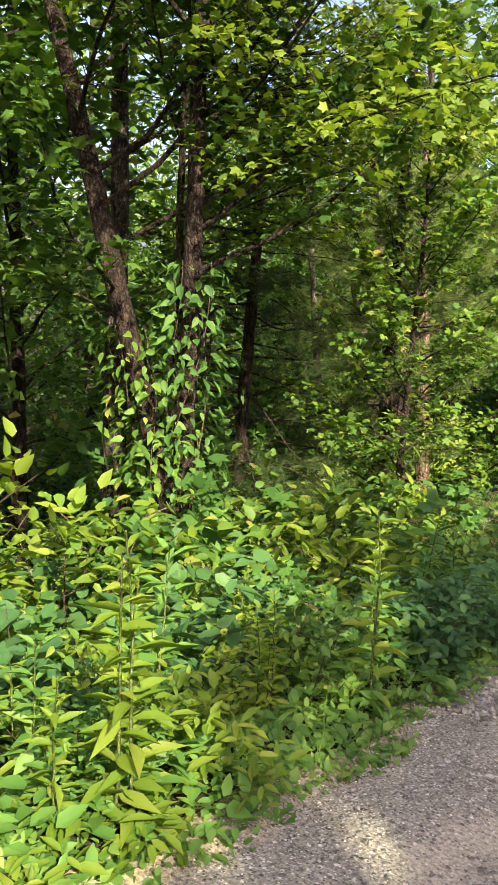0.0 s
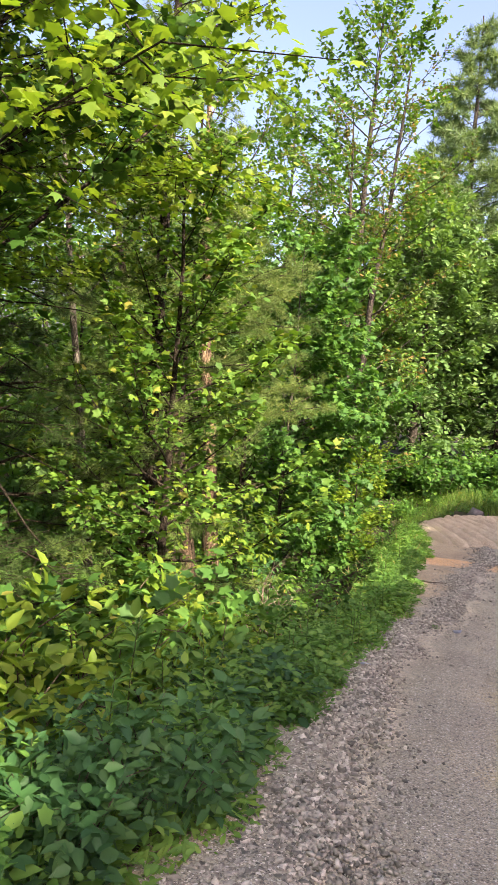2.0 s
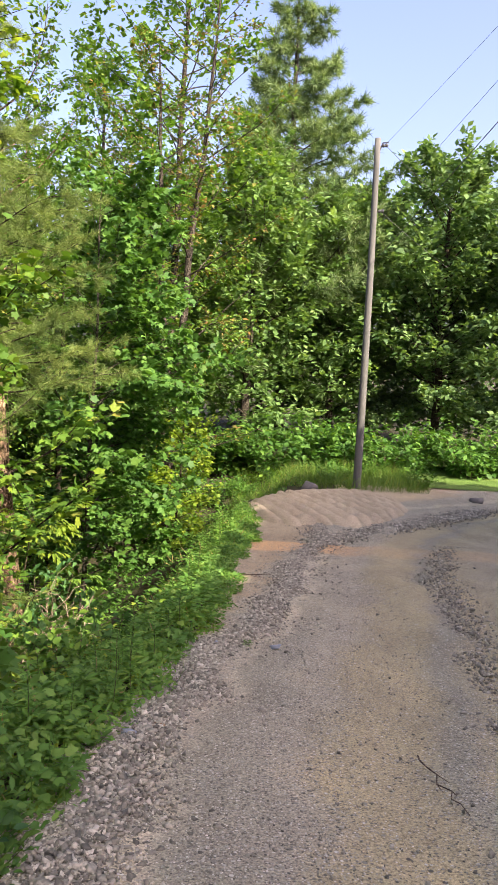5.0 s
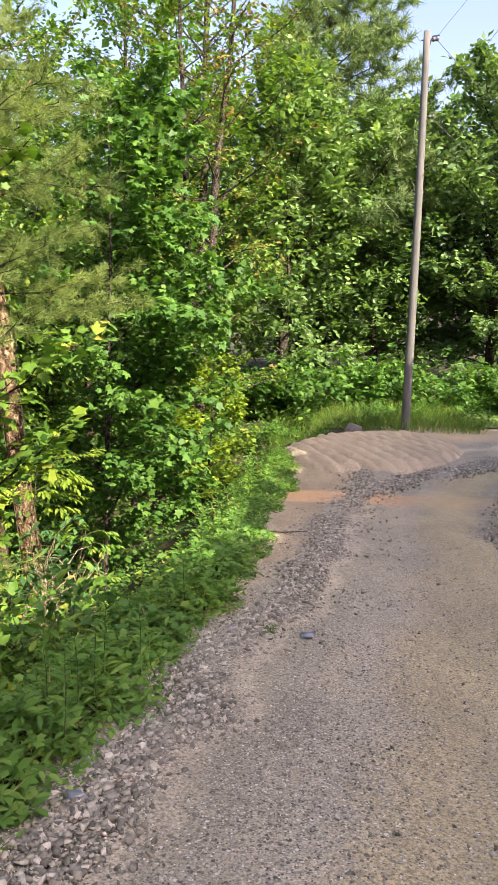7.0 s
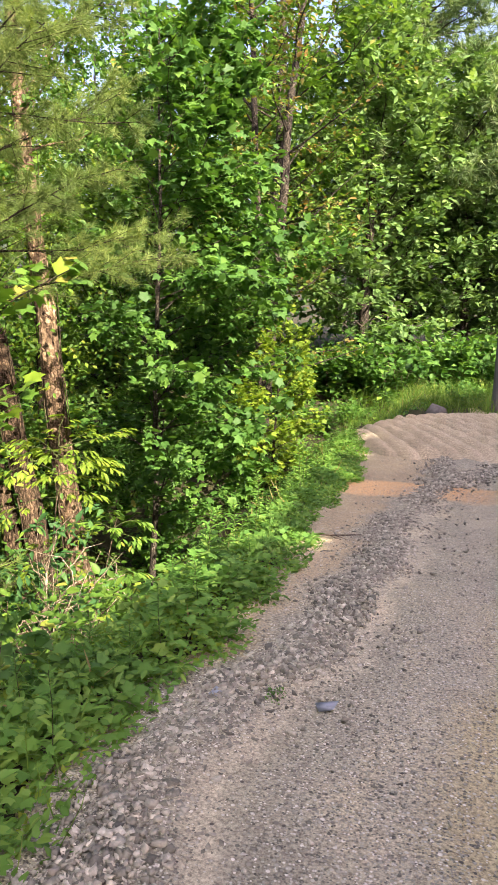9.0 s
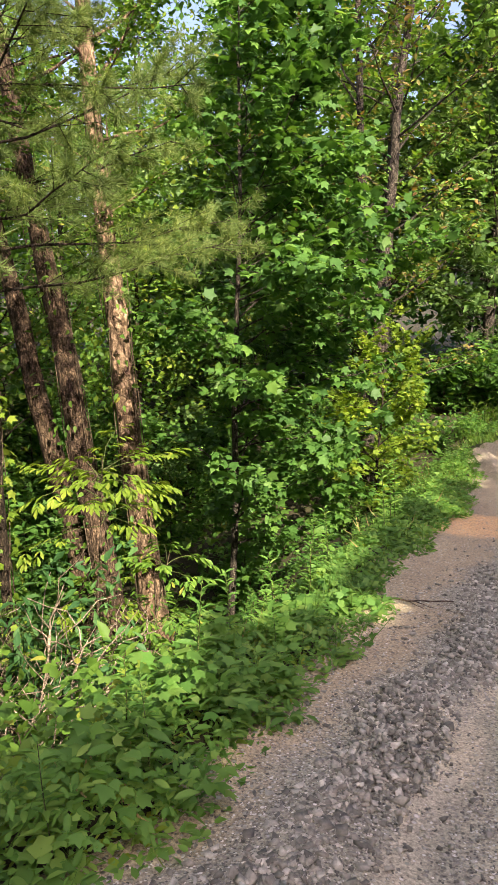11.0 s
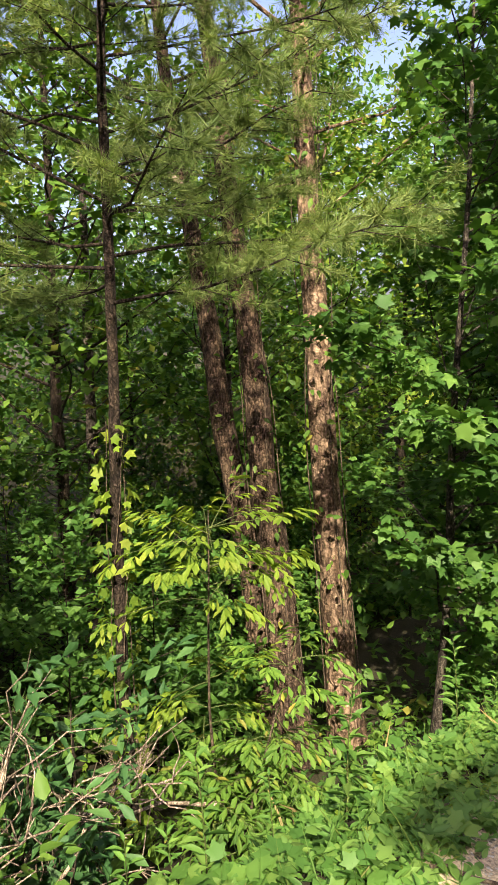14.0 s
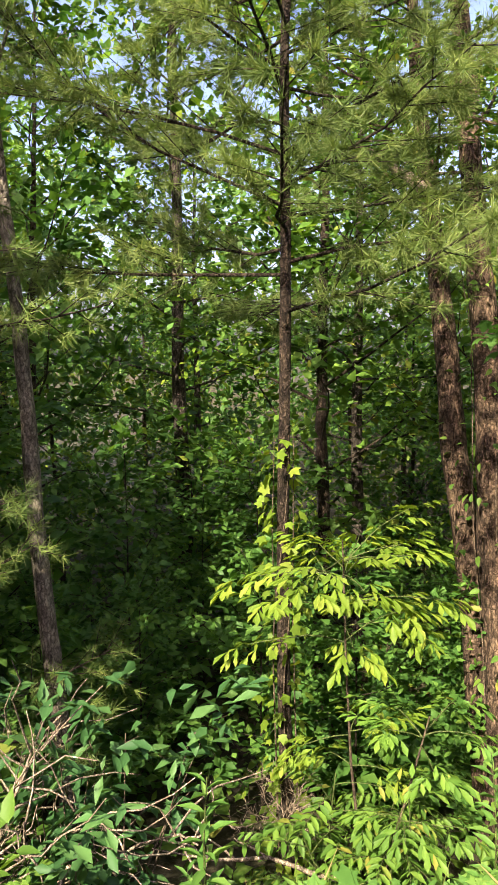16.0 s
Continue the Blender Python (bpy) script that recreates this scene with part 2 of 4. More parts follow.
    p.inputs["Specular IOR Level"].default_value = 0.2
    bump(n, l, p, height, 0.9, 0.011)
    return m


ROAD = road_material()
CLAY = soil_material("orange_clay", [(0.3, (0.3, 0.19, 0.11)), (0.7, (0.42, 0.27, 0.16))], 50, (0.4, 0.38, 0.35), 0.2)
SAND = soil_material("sandy_soil", [(0.3, (0.37, 0.315, 0.21)), (0.7, (0.5, 0.43, 0.295))], 60, (0.4, 0.38, 0.36), 0.2)
LITTER = soil_material("forest_litter", [(0.3, (0.028, 0.024, 0.014)), (0.55, (0.05, 0.045, 0.024)), (0.75, (0.04, 0.055, 0.02))], 30, (0.1, 0.09, 0.05), 0.2, pale=0.2)


def stone_material():
    m, n, l, p = material("crushed_stone")
    info = n.new("ShaderNodeNewGeometry")
    obj = n.new("ShaderNodeObjectInfo")
    s = n.new("ShaderNodeMath")
    s.operation = "ADD"
    l.new(info.outputs["Random Per Island"], s.inputs[0])
    l.new(obj.outputs["Random"], s.inputs[1])
    f = n.new("ShaderNodeMath")
    f.operation = "FRACT"
    l.new(s.outputs[0], f.inputs[0])
    col = ramp(n, l, f.outputs[0], [(0.0, (0.12, 0.115, 0.088)), (0.35, (0.24, 0.225, 0.17)), (0.75, (0.36, 0.338, 0.258)), (1.0, (0.56, 0.53, 0.42))])
    g = noise_tex(n, l, 60, 4)
    l.new(mixed(n, l, 1.0, col, ramp(n, l, g, [(0.3, (0.7, 0.7, 0.7)), (0.7, (1.2, 1.2, 1.2))]), "MULTIPLY"), p.inputs["Base Color"])
    p.inputs["Roughness"].default_value = 0.85
    bump(n, l, p, g, 0.5, 0.004)
    return m


STONE = stone_material()


def plain_material(name, a, b, rough, metal=0.0, scale=6, stretch=None):
    m, n, l, p = material(name)
    g = noise_tex(n, l, scale, 5, 0.65, stretch)
    l.new(ramp(n, l, g, [(0.3, a), (0.7, b)]), p.inputs["Base Color"])
    p.inputs["Roughness"].default_value, p.inputs["Metallic"].default_value = rough, metal
    bump(n, l, p, g, 0.5, 0.006)
    return m


POLE_WOOD = plain_material("weathered_pole", (0.07, 0.07, 0.066), (0.125, 0.122, 0.114), 0.9, 0, 14, (1, 1, 0.08))
PORCELAIN = plain_material("dark_insulator", (0.03, 0.03, 0.035), (0.06, 0.055, 0.06), 0.35)
WIRE = plain_material("dark_cable", (0.05, 0.05, 0.05), (0.09, 0.09, 0.09), 0.6)
LAWN = soil_material("lawn_ground", [(0.3, (0.07, 0.13, 0.025)), (0.7, (0.12, 0.19, 0.04))], 40, (0.2, 0.25, 0.08), 0.25, pale=0.3)


# ---- geometry helpers ----
def fast_mesh(name, verts, faces):
    """A mesh from arrays: verts (n, 3), faces (m, k)."""
    me = bpy.data.meshes.new(name)
    verts, faces = np.asarray(verts, dtype=np.float32), np.asarray(faces, dtype=np.int32)
    me.vertices.add(len(verts))
    me.vertices.foreach_set("co", verts.ravel())
    k = faces.shape[1]
    me.loops.add(faces.size)
    me.loops.foreach_set("vertex_index", faces.ravel())
    me.polygons.add(len(faces))
    me.polygons.foreach_set("loop_start", np.arange(0, faces.size, k, dtype=np.int32))
    me.polygons.foreach_set("loop_total", np.full(len(faces), k, dtype=np.int32))
    me.update(calc_edges=True)
    return me


def part(name, data, mat, parent=None, label="", smooth=False, kind=""):
    """Link a mesh, or a bmesh, as one object under a thing or a part."""
    if isinstance(data, bmesh.types.BMesh):
        me = bpy.data.meshes.new(name)
        data.to_mesh(me)
        data.free()
        data = me
    if mat:
        data.materials.append(mat)
    if smooth:
        data.polygons.foreach_set("use_smooth", np.ones(len(data.polygons), dtype=bool))
    ob = new(name, data)
    ob.parent = parent
    return tagged(ob, label=label, kind=kind)


SHAPES = {
    "oval": (np.array([(0, 0, 0), (.25, .22, .05), (.22, .58, .05), (0, 1, -.1), (-.22, .58, .05), (-.25, .22, .05)]), np.array([(0, 1, 2, 3), (0, 3, 4, 5)])),
    "obovate": (np.array([(0, 0, 0), (.1, .3, .03), (.19, .66, .03), (0, 1, -.12), (-.19, .66, .03), (-.1, .3, .03)]), np.array([(0, 1, 2, 3), (0, 3, 4, 5)])),
    "leaflet": (np.array([(0, 0, 0), (.15, .25, .04), (.16, .6, .03), (0, 1, -.14), (-.16, .6, .03), (-.15, .25, .04)]), np.array([(0, 1, 2, 3), (0, 3, 4, 5)])),
    "lance": (np.array([(0, 0, 0), (.12, .25, .03), (.13, .55, .03), (0, 1, -.2), (-.13, .55, .03), (-.12, .25, .03)]), np.array([(0, 1, 2, 3), (0, 3, 4, 5)])),
    "diamond": (np.array([(0, 0, 0), (.32, .45, .06), (0, 1, -.06), (-.32, .45, .06)]), np.array([(0, 1, 2), (0, 2, 3)])),
    "maple": (np.array([(0, 0, 0), (.42, .06, -.03), (.36, .26, .03), (.56, .6, -.06), (.25, .6, .03), (0, 1, -.12), (-.25, .6, .03), (-.56, .6, -.06), (-.36, .26, .03), (-.42, .06, -.03)]),
              np.array([(0, 1, 2), (0, 2, 4), (2, 3, 4), (0, 4, 5), (0, 5, 6), (0, 6, 8), (6, 7, 8), (0, 8, 9)])),
    "needle": (np.array([(-.018, 0, 0), (.018, 0, 0), (0, 1, 0)]), np.array([(0, 1, 2)])),
    "spray": (np.array([(-.045, 0, 0), (.045, 0, 0), (0, 1, 0)]), np.array([(0, 1, 2)])),
    "thin": (np.array([(-.011, 0, 0), (.011, 0, 0), (.008, .55, .05), (-.008, .55, .05), (0, 1, .28)]), np.array([(0, 1, 2), (0, 2, 3), (3, 2, 4)])),
    "blade": (np.array([(-.03, 0, 0), (.03, 0, 0), (.022, .55, .05), (-.022, .55, .05), (0, 1, .28)]), np.array([(0, 1, 2), (0, 2, 3), (3, 2, 4)])),
}


def unit(v):
    return v / np.maximum(np.linalg.norm(v, axis=1, keepdims=True), 1e-6)


def leaf_mesh(name, P, U, N, S, shape):
    """Many leaves in one mesh: places P, axes U, normals N, lengths S."""
    tv, tf = SHAPES[shape]
    P, U, S = np.asarray(P), unit(np.asarray(U)), np.asarray(S)
    X = unit(np.cross(U, N))
    Z = np.cross(X, U)
    v = P[:, None] + S[:, None, None] * (tv[None, :, :1] * X[:, None] + tv[None, :, 1:2] * U[:, None] + tv[None, :, 2:] * Z[:, None])
    f = tf[None] + (np.arange(len(P)) * len(tv))[:, None, None]
    return fast_mesh(name, v.reshape(-1, 3), f.reshape(-1, tf.shape[1]))


def tube_arrays(tubes, wobble=0.0, rng=None):
    """Tapered tubes from (points, radii, sides): arrays of vertices and quads."""
    V, F, base = [], [], 0
    for pts, radii, sides in tubes:
        pts, radii = np.asarray(pts, float), np.asarray(radii, float)
        d = unit(np.gradient(pts, axis=0))
        ref = np.array([0.31, 0.17, 0.93]) if abs(d[0][2]) < 0.9 else np.array([0.93, 0.31, 0.1])
        a = unit(np.cross(d, ref))
        b = np.cross(d, a)
        t = np.arange(sides) * 2 * np.pi / sides
        r = radii[:, None] * np.ones(sides)
        if wobble and rng is not None:
            r = r * (1 + wobble * rng.standard_normal(r.shape))
        v = pts[:, None] + r[..., None] * (np.cos(t)[None, :, None] * a[:, None] + np.sin(t)[None, :, None] * b[:, None])
        V.append(v.reshape(-1, 3))
        n = len(pts)
        i, j = np.meshgrid(np.arange(n - 1), np.arange(sides), indexing="ij")
        j2 = (j + 1) % sides
        F.append(np.stack([i * sides + j, i * sides + j2, (i + 1) * sides + j2, (i + 1) * sides + j], -1).reshape(-1, 4) + base)
        base += n * sides
    return np.concatenate(V), np.concatenate(F)


def tube_mesh(name, tubes, wobble=0.0, rng=None):
    return fast_mesh(name, *tube_arrays(tubes, wobble, rng))


# ---- the lie of the land ----
ROAD_Y = [-40, -10, 0, 3.5, 8, 12.4, 16.5, 20, 25, 32, 90]
ROAD_Z = [5.0, 1.6, 0.15, -0.38, -1.1, -1.55, -1.97, -2.2, -2.32, -2.35, -2.35]
EDGE_Y = [-40, -6, 0, 1.6, 2.2, 2.8, 3.6, 4.7, 6.2, 9, 11.5, 12.3, 13.6, 15.2, 16.5, 21, 22, 23, 25, 90]
EDGE_X = [-8, -2.6, -1.1, -0.88, -0.86, -0.7, -0.48, -0.37, -0.28, 0.0, 0.33, 0.42, 0.25, 0.33, 0.55, 0.42, 0.6, 1.8, 3.2, 60]
DROP_Y = [-40, -5, 4, 8, 12, 15, 18, 21, 24, 28, 34, 90]
DROP_Z = [0.3, 0.5, 1.2, 2.0, 3.0, 3.6, 4.1, 3.4, 1.6, 0.5, 0.1, 0.1]


def road_z(y):
    y = np.asarray(y, float)
    return sum(np.interp(y + o, ROAD_Y, ROAD_Z) for o in (-1.5, -0.5, 0.5, 1.5)) / 4


def edge_x(y):
    y = np.asarray(y, float)
    wave = 0.05 * np.sin(y * 3.1) + 0.04 * np.sin(y * 7.3 + 1)
    return sum(np.interp(y + o, EDGE_Y, EDGE_X) for o in (-0.6, 0, 0.6)) / 3 + wave


def ground_z(x, y):
    """Height of the bare ground: road grade, and the bank that falls away from its edge."""
    x, y = np.asarray(x, float), np.asarray(y, float)
    d = edge_x(np.minimum(y, 23)) - x
    depth = np.maximum(np.interp(y, DROP_Y, DROP_Z), 4.2 * np.clip((d - 4) / 4, 0, 1) * np.clip((34 - y) / 5, 0, 1) * np.clip((y - 2) / 8, 0, 1))
    k = np.interp(y, [10, 12.5, 15.5, 18], [0.92, 1.2, 1.2, 0.95]) * np.clip(d - 0.45, 0, None) / depth
    z = road_z(y) - depth * k / (1 + k ** 3) ** (1 / 3) + 0.05 * np.clip(d / 0.3, 0, 1)
    lumps = 0.05 * np.sin(x * 1.7 + 0.6 * y) * np.sin(y * 1.3 - 0.4 * x) + 0.03 * np.sin(x * 4.1 + 1.1) * np.sin(y * 3.7)
    return z + lumps * np.clip(d / 1.5, 0, 1)


def grid_mesh(name, xs, ys, fz):
    X, Y = np.meshgrid(xs, ys)
    Z = fz(X, Y)
    v = np.stack([X, Y, Z], -1).reshape(-1, 3)
    nx, ny = len(xs), len(ys)
    i, j = np.meshgrid(np.arange(ny - 1), np.arange(nx - 1), indexing="ij")
    f = np.stack([i * nx + j, i * nx + j + 1, (i + 1) * nx + j + 1, (i + 1) * nx + j], -1).reshape(-1, 4)
    return fast_mesh(name, v, f)


def spaced(lo, a, b, hi, fine, coarse):
    return np.concatenate([np.linspace(lo, a, coarse, endpoint=False), np.linspace(a, b, fine, endpoint=False), np.linspace(b, hi, coarse)])


def bare_ground(x, y):
    """The ground sheet; it lies a little under the road's own sheet."""
    d = edge_x(y) - x
    return ground_z(x, y) - 0.12 * np.clip((0.24 - d) / 0.25, 0, 1)


part("ground", grid_mesh("ground", spaced(-900, -16, 12, 900, 150, 10), spaced(-60, -6, 40, 1500, 240, 12), bare_ground), LITTER, None, "dark leaf-strewn forest floor on a falling bank", True, "structure")

ROAD_W = 5.2


def windrow(y):
    """How far from the drive's edge the ridge of loose stone lies."""
    return np.interp(y, [2, 4, 7.8, 9.9, 11.5, 13.3, 15.5, 17, 30], [0.3, 0.28, 0.14, 0.27, 0.45, 0.72, 0.95, 1.2, 1.6])


def road_mesh():
    ys = np.linspace(-14, 30, 420)
    ss = np.linspace(-0.12, 1, 64)
    S, Y = np.meshgrid(ss, ys)
    right = np.interp(Y, [-14, 17, 20, 24, 30], [0, 0, 2.5, 9, 16])
    X = edge_x(np.minimum(Y, 24.5)) + S * ROAD_W + np.maximum(S, 0) * right
    off = S * ROAD_W
    Z = road_z(Y) + 0.012 * np.sin(X * 5 + Y * 2.3) * np.sin(Y * 1.9 - X)
    Z += 0.035 * np.exp(-((off - windrow(Y)) / 0.2) ** 2) - 0.035 * np.exp(-((off - 1.65) / 0.3) ** 2) - 0.03 * np.exp(-((off - 2.7) / 0.35) ** 2) + 0.025 * np.exp(-((off - 2.05) / 0.2) ** 2)
    Z = np.where(S < 0, np.minimum(Z, ground_z(X, Y)) + 0.02, Z) - np.clip((-off - 0.22) / 0.3, 0, 1) * 0.2
    v = np.stack([X, Y, Z], -1).reshape(-1, 3)
    nx, ny = len(ss), len(ys)
    i, j = np.meshgrid(np.arange(ny - 1), np.arange(nx - 1), indexing="ij")
    f = np.stack([i * nx + j, i * nx + j + 1, (i + 1) * nx + j + 1, (i + 1) * nx + j], -1).reshape(-1, 4)
    me = fast_mesh("road", v, f)
    uv = np.stack([off - windrow(Y), Y], -1).reshape(-1, 2)[f.ravel()]
    me.uv_layers.new(name="along").data.foreach_set("uv", uv.astype(np.float32).ravel())
    return me


road = part("road", road_mesh(), ROAD, None, "worn grey-brown gravel driveway running downhill", True, "structure")


# ---- plants: how they grow ----
GROUPS = {"forest_tree": "trees of the deep wood", "sapling": "understorey saplings", "bush": "bushes on the bank", "tall_weed": "tall weeds by the drive", "tall_tree": "tall broad-leaved trees",
          "maple_tree": "maples beside the drive", "pine_tree": "pines", "creeper": "climbing plants", "dead_brush": "dead brush", "stick": "loose sticks", "stone_chunk": "larger loose stones", "overhead_cable": "overhead cables"}
LINES = {}
def curve_points(start, direction, length, n, up, rng, bend=0.12):
    """A branch's centre line: sets out along direction and bends by up and by chance."""
    d = np.array(direction, float)
    d /= np.linalg.norm(d)
    pts = [np.array(start, float)]
    for _ in range(n - 1):
        d = d + np.array([0, 0, up / n]) + bend * rng.standard_normal(3)
        d /= np.linalg.norm(d)
        pts.append(pts[-1] + d * length / (n - 1))
    return np.array(pts)


def at_fraction(pts, f):
    x = f * (len(pts) - 1)
    i = min(int(x), len(pts) - 2)
    return pts[i] + (pts[i + 1] - pts[i]) * (x - i), unit((pts[i + 1] - pts[i])[None])[0]


def leaves_on(twigs, per, size, rng, shape, droop=0.35, tilt=0.38, fuzz=0.05):
    """Leaf arrays for twigs (n, 2, 3): leaves alternate along each twig and spread from it."""
    twigs = np.asarray(twigs)
    a, b = np.repeat(twigs[:, 0], per, 0), np.repeat(twigs[:, 1], per, 0)
    t = rng.uniform(0.1, 1.05, (len(a), 1))
    d = unit(b - a)
    side = unit(np.cross(d, [0, 0, 1]) + 1e-4) * rng.choice([-1, 1], (len(a), 1))
    U = d * rng.uniform(0.2, 1.0, (len(a), 1)) + side * rng.uniform(0.2, 1, (len(a), 1)) + 0.3 * rng.standard_normal(a.shape)
    U[:, 2] -= droop * rng.uniform(-0.3, 1.2, len(a))
    N = np.array([0, 0, 1.0]) + tilt * rng.standard_normal(a.shape)
    P = a + (b - a) * t + fuzz * rng.standard_normal(a.shape)
    return P, U, N, size * rng.uniform(0.55, 1.2, len(a)), shape


def tufts_on(twigs, tufts, per, size, rng, shape="needle"):
    """Bunches of needles along twigs."""
    twigs = np.asarray(twigs)
    a, b = np.repeat(twigs[:, 0], tufts, 0), np.repeat(twigs[:, 1], tufts, 0)
    c = a + (b - a) * rng.uniform(0.25, 1.05, (len(a), 1)) + 0.02 * rng.standard_normal(a.shape)
    d = unit(b - a)
    P, D = np.repeat(c, per, 0), np.repeat(d, per, 0)
    U = D * 0.8 + 0.75 * rng.standard_normal(P.shape)
    return P, U, rng.standard_normal(P.shape), size * rng.uniform(0.6, 1.15, len(P)), shape


def tree(name, label, seed, height, r, crown, spread, limbs, twigs_per_m, per, size, shape, leaf_mat, bark, lean=(0, 0), cone=False, up=0.25,
         rise=0.35, droop=0.35, forks=(), category="tree", fuzz=0.06, towards=None, bare=0.0, twig_len=0.3, trunk_sides=12, fade=None, split=False, twigwood=True, avoid=None):
    """A tree at the origin: trunk(s), branches and a crown of leaves or needles. crown: lowest limb; forks: further trunks as (lean x, lean y, share)."""
    rng = np.random.default_rng(seed)
    top = new(name)
    top.empty_display_size = 0.2
    tagged(top, label, category, GROUPS[name])
    trunks = []
    for k, (lx, ly, share, bx, by) in enumerate([(*lean, 1.0, 0, 0), *forks]):
        n = 12
        s = np.linspace(0, 1, n)
        off = np.cumsum(rng.standard_normal((n, 2)) * 0.018 * height / 8, 0)
        off -= off[0]
        base = np.array([bx, by])
        pts = np.stack([base[0] + lx * s * height * share + off[:, 0], base[1] + ly * s * height * share + off[:, 1], s * height * share - 0.25], -1)
        rad = r * (0.9 if k else 1.0) * ((1 - s) ** 0.8 * 0.85 + 0.12)
        rad[0] *= 1.35
        trunks.append((pts, rad))
        sides = trunk_sides
        # the bark's flutes need more rings than the line has points
        fine = np.linspace(0, 1, 48)
        fp = np.stack([np.interp(fine, s, pts[:, c]) for c in range(3)], -1)
        part("trunk", tube_mesh("trunk", [(fp, np.interp(fine, s, rad), sides)], 0.05, rng), bark, top, smooth=True)
    LINES[top.name] = [t[0] for t in trunks]
    wood, twigs, lumps = [], [], []
    for i in range(limbs):
        pts, rad = trunks[i % len(trunks)]
        f0 = crown / pts[-1][2]
        f = f0 + (0.98 - f0) * ((i + rng.uniform(0, 0.8)) / limbs)
        q = (f - f0) / (1 - f0)
        reach = spread * ((1.05 - q) if cone else (0.45 + 0.85 * math.sin(math.pi * min(1, 0.15 + 0.8 * q)) ** 1.0 * (1 - 0.45 * q)))
        reach *= rng.uniform(0.65, 1.15)
        az = i * 2.4 + rng.uniform(-0.4, 0.4)
        if towards is not None and rng.uniform() < 0.55:
            az = towards + rng.normal(0, 0.7)
        if avoid and math.cos(az - avoid[0]) > math.cos(avoid[1]):
            az += math.pi
        start, _ = at_fraction(pts, f)
        rise_i = rise * rng.uniform(0.4, 1.4) + (0.5 * q if not cone else 0.0)
        line = curve_points(start, (math.cos(az), math.sin(az), rise_i), reach, 6, up, rng)
        lr = max(0.008, min(np.interp(f, np.linspace(0, 1, len(rad)), rad) * 0.4, 0.0075 * reach + 0.005))
        wood.append((line, np.linspace(lr, 0.005, 6), 5))
        if rng.uniform() < bare:
            continue
        m = max(3, int(reach * twigs_per_m))
        for j in range(m):
            g = 0.18 + 0.82 * (j + rng.uniform()) / m
            p, d = at_fraction(line, min(g, 0.999))
            side = np.cross(d, [0, 0, 1.0]) * (1 if j % 2 else -1)
            way = d * rng.uniform(0.3, 1.0) + side * rng.uniform(0.4, 1.0) + np.array([0, 0, rng.normal(0.05, 0.28)])
            way /= np.linalg.norm(way)
            L = max(0.22, twig_len * reach * (1.15 - 0.6 * g)) * rng.uniform(0.6, 1.2)
            e = p + way * L
            if twigwood:
                wood.append((np.array([p, e]), np.array([0.006, 0.003]), 3))
            twigs.append((p, e))
    if split:
        for line in wood:
            if len(line[0]) == 6:
                bunch = [line]
                lumps.append(bunch)
            else:
                bunch.append(line)
        for bunch in lumps:
            part("limb", tube_mesh("limb", bunch), bark, top, smooth=True)
    else:
        part("branchwork", tube_mesh("branchwork", wood), bark, top, smooth=True, kind="stuff")
    if shape in ("needle", "spray"):
        arrays = tufts_on(twigs, per[0], per[1], size, rng, shape)
    else:
        arrays = leaves_on(twigs, per, size, rng, shape, droop, 0.38, fuzz)
    if fade:
        # a share of the twigs carries leaves of another tint
        some = rng.uniform(size=len(arrays[0])) < fade[1]
        part("crown", leaf_mesh("crown", *[a[some] for a in arrays[:4]], shape), fade[0], top)
        arrays = (*[a[~some] for a in arrays[:4]], shape)
    part("crown", leaf_mesh("crown", *arrays), leaf_mat, top)
    return top


def place(top, x, y, turn=0.0, size=1.0, sink=0.05):
    top.matrix_world = pose(x, y, float(ground_z(x, y)) - sink, 0, 0, turn) @ Matrix.Scale(size, 4)
    return top


def again(top, x, y, turn=0.0, size=1.0, sink=0.05, label=""):
    """A further plant of the same kind."""
    c = copy_thing(top, pose(0, 0, 0))
    place(c, x, y, turn, size, sink)
    return tagged(c, label)


def bush(name, label, seed, height, width, stems, per, size, shape, leaf_mat, stem_mat=None, droop=0.5, twigs=7, category="bush", fuzz=0.05):
    """A shrub: several stems from one root, side twigs, leaves."""
    rng = np.random.default_rng(seed)
    top = new(name)
    top.empty_display_size = 0.2
    tagged(top, label, category, GROUPS["bush"])
    wood, tw = [], []
    for i in range(stems):
        az = i * 2.4 + rng.uniform(-0.5, 0.5)
        out = rng.uniform(0.1, 1.0) * width / height
        line = curve_points((0.08 * math.cos(az), 0.08 * math.sin(az), -0.1), (out * math.cos(az), out * math.sin(az), 1), height * rng.uniform(0.6, 1.1), 6, -0.25, rng, 0.1)
        wood.append((line[::2], np.linspace(0.011, 0.003, 3), 4))
        for j in range(twigs):
            p, d = at_fraction(line, 0.2 + 0.79 * (j + rng.uniform()) / twigs)
            way = d * 0.5 + np.array([math.cos(az + j * 2.4), math.sin(az + j * 2.4), rng.normal(0.0, 0.3)]) * 0.9
            e = p + way * rng.uniform(0.14, 0.34) * width * 0.8
            if j % 2:
                wood.append((np.array([p, e]), np.array([0.005, 0.002]), 3))
            tw.append((p, e))
    part("stemwork", tube_mesh("stemwork", wood), stem_mat or TWIG, top, smooth=True, kind="stuff")
    part("foliage", leaf_mesh("foliage", *leaves_on(tw, per, size, rng, shape, droop, 0.38, fuzz)), leaf_mat, top, kind="stuff")
    return top


